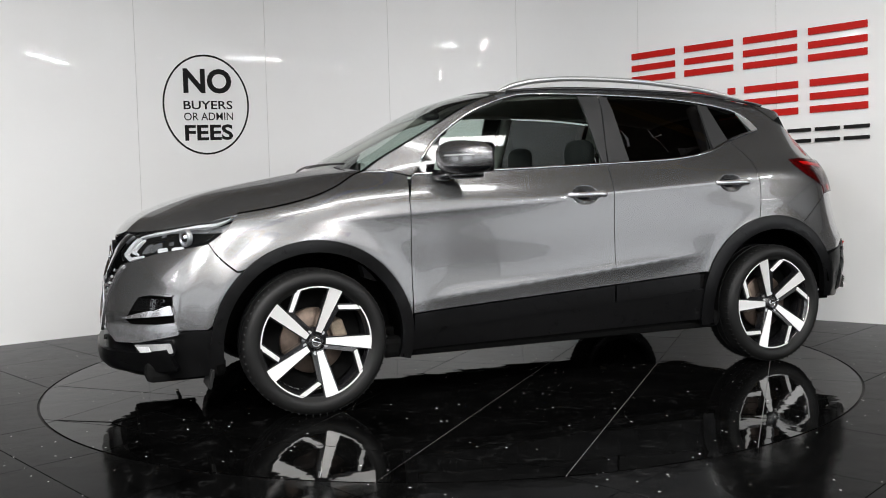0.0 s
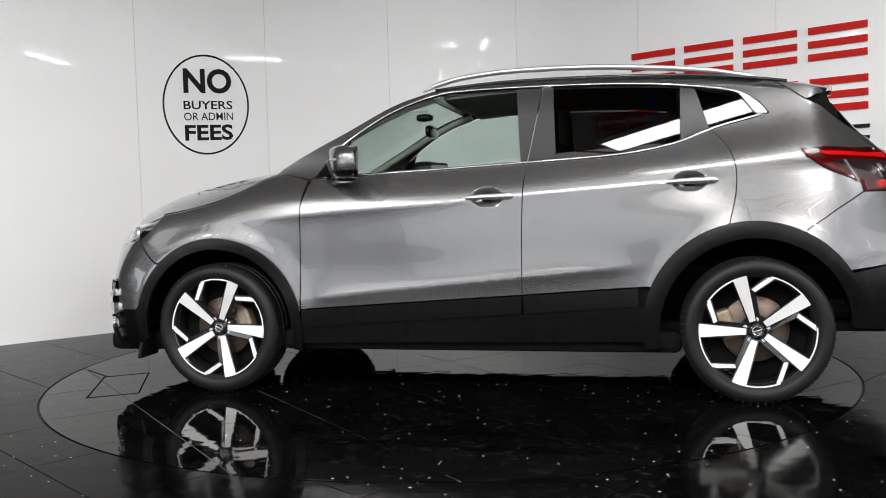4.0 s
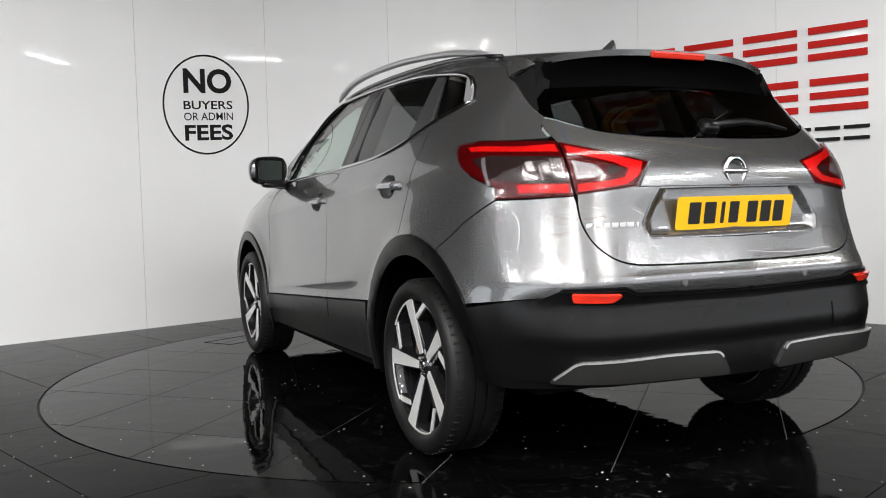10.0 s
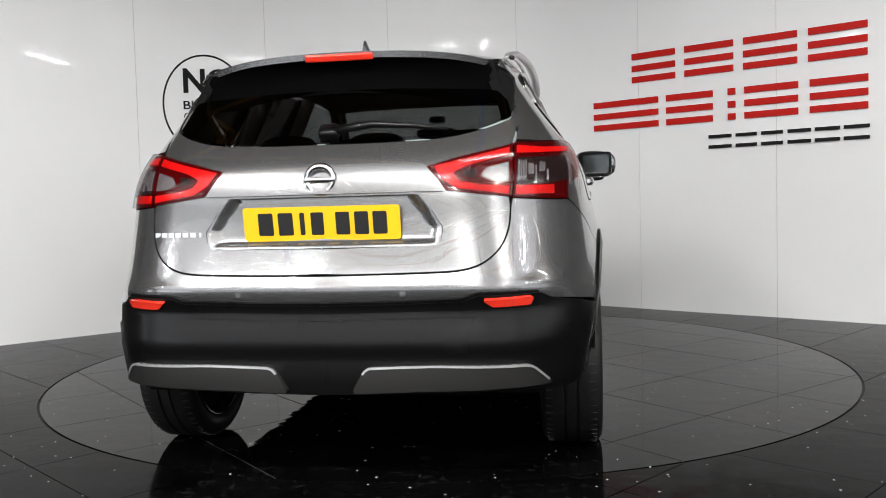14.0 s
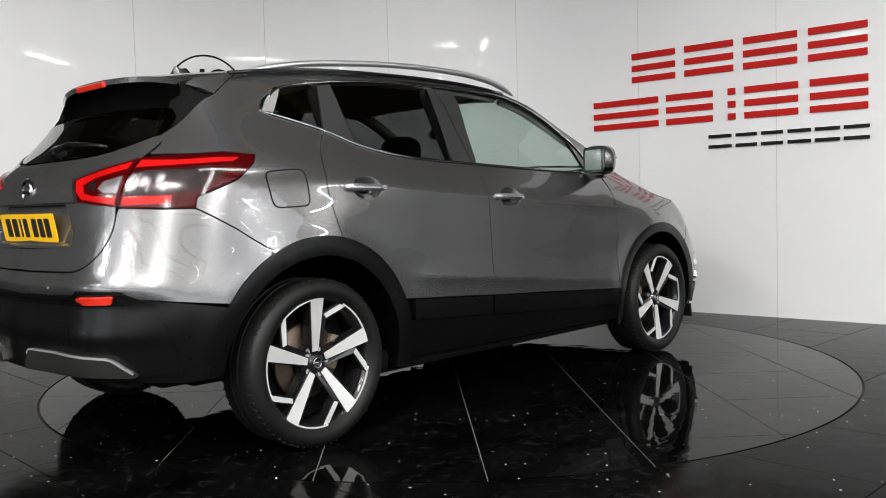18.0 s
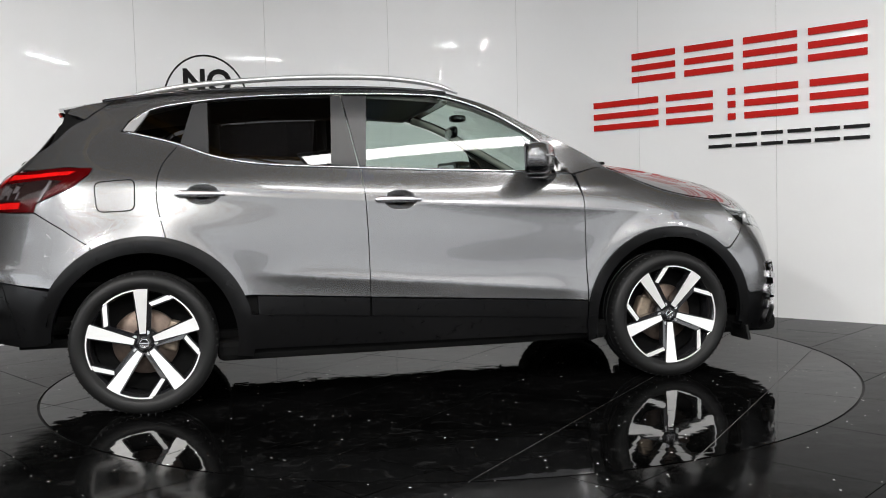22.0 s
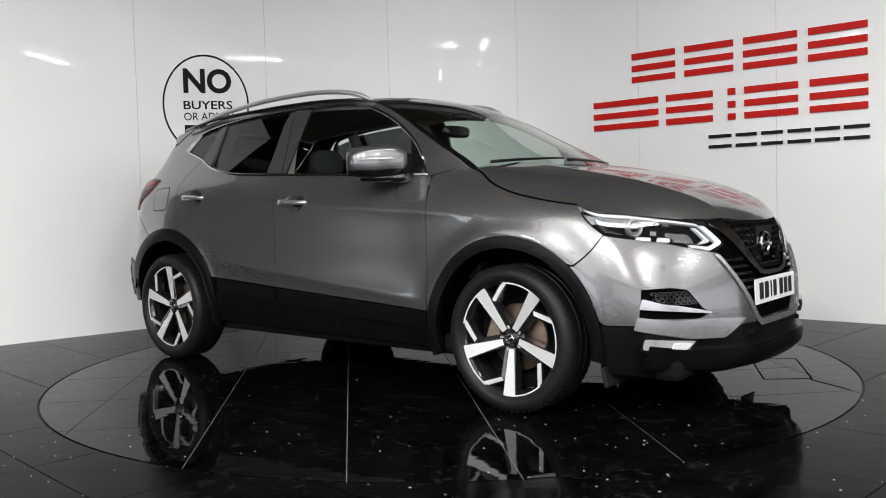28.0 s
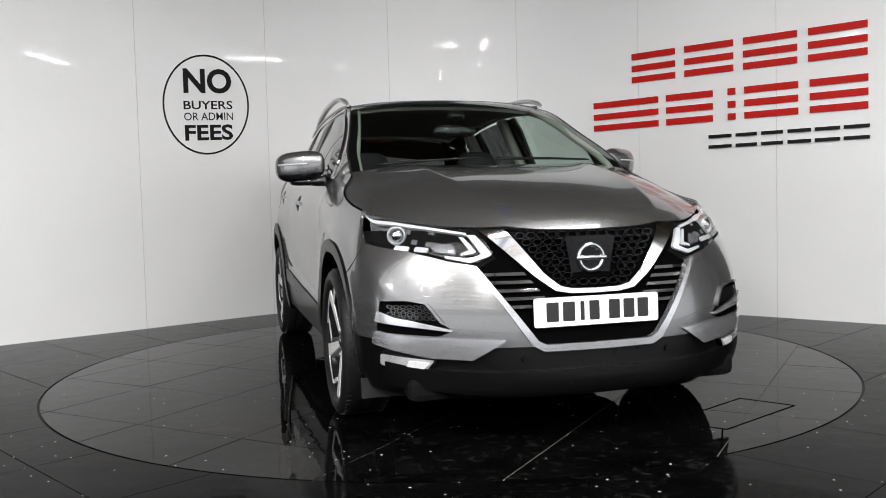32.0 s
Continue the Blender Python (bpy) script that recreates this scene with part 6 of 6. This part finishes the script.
sheet("headlining", lining, [(.16, -1), (.16, 1), (-1.50, 1), (-1.50, -1)], M_HEADLINING, car, step=.12, skirt=.02)
bm = bmesh.new()
box(bm, (2.9, 1.4, .04), (-.45, 0, .33))
part("cabin_floor", bm, M_MATBLACK, car, smooth=False)
for side in (1, -1):
    bm = bmesh.new()
    box(bm, (1.5, .03, .62), (-.05, side * .79, .74), (side * 4, 0, 0), bevel=.01)
    part("door_trim", bm, M_DASH, car, smooth=False)
    bm = bmesh.new()
    tube(bm, [(-.31, side * .735, 1.05), (-.36, side * .645, 1.30), (-.37, side * .555, 1.50)], .035, 8)
    part("inner_pillar", bm, M_HEADLINING, car)
    bm = bmesh.new()
    tube(bm, [(-1.05, side * .70, 1.12), (-1.04, side * .615, 1.30), (-1.04, side * .53, 1.46)], .04, 8)
    part("inner_pillar", bm, M_HEADLINING, car)
    bm = bmesh.new()
    tube(bm, [tuple(q * np.array([1, side * .935, .98])) for q in edge_curve[::4]], .022, 8)
    part("inner_pillar", bm, M_HEADLINING, car)
bm = bmesh.new()
box(bm, (.62, 1.26, .02), (-1.50, 0, .98), bevel=.005)
part("parcel_shelf", bm, M_DASH, car, smooth=False)
bm = bmesh.new()
box(bm, (.9, 1.30, .02), (-1.45, 0, .60))
part("boot_floor", bm, M_MATBLACK, car, smooth=False)


# ---- floor tiles ----
TILE, JOINT = 0.601, 0.0042


def clip(poly, keep):
    """Cuts a convex outline by a half-plane (nx, ny, d): keeps n.p <= d."""
    nx, ny, d = keep
    out = []
    for a, b in zip(poly, poly[1:] + poly[:1]):
        fa, fb = nx * a[0] + ny * a[1] - d, nx * b[0] + ny * b[1] - d
        if fa <= 0:
            out.append(a)
        if (fa < 0 < fb) or (fb < 0 < fa):
            t = fa / (fa - fb)
            out.append((a[0] + (b[0] - a[0]) * t, a[1] + (b[1] - a[1]) * t))
    return out


def slab(name, outline, mat, parent):
    bm = bmesh.new()
    cx, cy = sum(p[0] for p in outline) / len(outline), sum(p[1] for p in outline) / len(outline)
    ax, ay = (random.uniform(-.0012, .0012) for _ in range(2)) if abs(outline[0][0] - cx) < 1 else (0, 0)
    top = [bm.verts.new((x, y, (x - cx) * ax + (y - cy) * ay - .0004)) for x, y in outline]
    low = [bm.verts.new((x, y, -0.010)) for x, y in outline]
    bm.faces.new(top)
    for i in range(len(top)):
        bm.faces.new((top[i - 1], top[i], low[i], low[i - 1]))
    bmesh.ops.recalc_face_normals(bm, faces=bm.faces[:])
    if top[0].link_faces and bm.faces[:][0].normal.z < 0:
        bmesh.ops.reverse_faces(bm, faces=bm.faces[:])
    return part(name, bm, mat, parent, smooth=False)


def squares(angle, ou, ov, span):
    c, s = math.cos(radians(angle)), math.sin(radians(angle))
    for i in range(-span, span):
        for j in range(-span, span):
            u0, v0 = ou + i * TILE + JOINT / 2, ov + j * TILE + JOINT / 2
            u1, v1 = u0 + TILE - JOINT, v0 + TILE - JOINT
            yield [(u * c - v * s, u * s + v * c) for u, v in ((u0, v0), (u1, v0), (u1, v1), (u0, v1))]


ROUND = [(math.cos(2 * math.pi * k / 120), math.sin(2 * math.pi * k / 120)) for k in range(120)]
for sq in squares(45.7, 0.0, -0.02, 5):
    poly = sq
    if min(math.hypot(*p) for p in sq) > DISC_R + .3:
        continue
    for nx, ny in ROUND:
        poly = clip(poly, (nx, ny, DISC_R - .008))
        if len(poly) < 3:
            break
    if len(poly) >= 3:
        slab("tile", poly, M_GRANITE_DISC, disc)

R_OUT = DISC_R + .004
for sq in squares(45.0, -0.075, 0.35, 13):
    for side in ((1, 0, 5.05), (-1, 0, 5.05), (0, -1, 4.1), (0, 1, 4.6)):
        sq = clip(sq, side) if len(sq) > 2 else []
    if len(sq) < 3:
        continue
    line = []
    for a, b in zip(sq, sq[1:] + sq[:1]):
        line += [(a[0] + (b[0] - a[0]) * k / 40, a[1] + (b[1] - a[1]) * k / 40) for k in range(40)]
    inside = [math.hypot(*p) < R_OUT for p in line]
    if all(inside):
        continue
    if any(inside):
        start = next(k for k in range(len(line)) if inside[k - 1] and not inside[k])
        line = line[start:] + line[:start]
        inside = inside[start:] + inside[:start]
        keep = [p for p, i in zip(line, inside) if not i]
        if inside.index(True) != len(keep):
            continue
        a0, a1 = math.atan2(keep[-1][1], keep[-1][0]), math.atan2(keep[0][1], keep[0][0])
        d = (a1 - a0 + math.pi) % (2 * math.pi) - math.pi
        arc = [(R_OUT * math.cos(a0 + d * k / 12), R_OUT * math.sin(a0 + d * k / 12)) for k in range(0, 13)]
        first_p, last_p = keep[0], keep[-1]
        corner = [p for k, p in enumerate(keep) if p in sq]
        line = [first_p] + [p for p in keep if p in sq and p not in (first_p, last_p)] + [last_p] + arc
        line = [p for k, p in enumerate(line) if math.hypot(p[0] - line[k - 1][0], p[1] - line[k - 1][1]) > 1e-4]
        if len(line) < 3:
            continue
    else:
        line = sq
    slab("tile", line, M_GRANITE, floor)

# plain tiled ground beyond the nearest tiles
for x0, x1, y0, y1 in ((-17, 23, -28.5, -4.104), (-17, -5.054, -4.1, 5.4), (5.054, 23, -4.1, 5.4), (-5.05, 5.05, 4.604, 5.4)):
    slab("tile", [(x0, y0), (x1, y0), (x1, y1), (x0, y1)], M_GRANITE, floor)


# ---- what moves ----
def motions():
    turn = [(i * 0.2, TURN_START + TURN_RATE * i * 0.2) for i in range(161)]
    walk(disc, [(t, pose(0, 0, 0, 0, 0, a)) for t, a in turn])
    walk(car, [(t, pose(0, 0, 0, 0, 0, a) @ Matrix.Translation(CAR_OFFSET)) for t, a in turn])


motions()
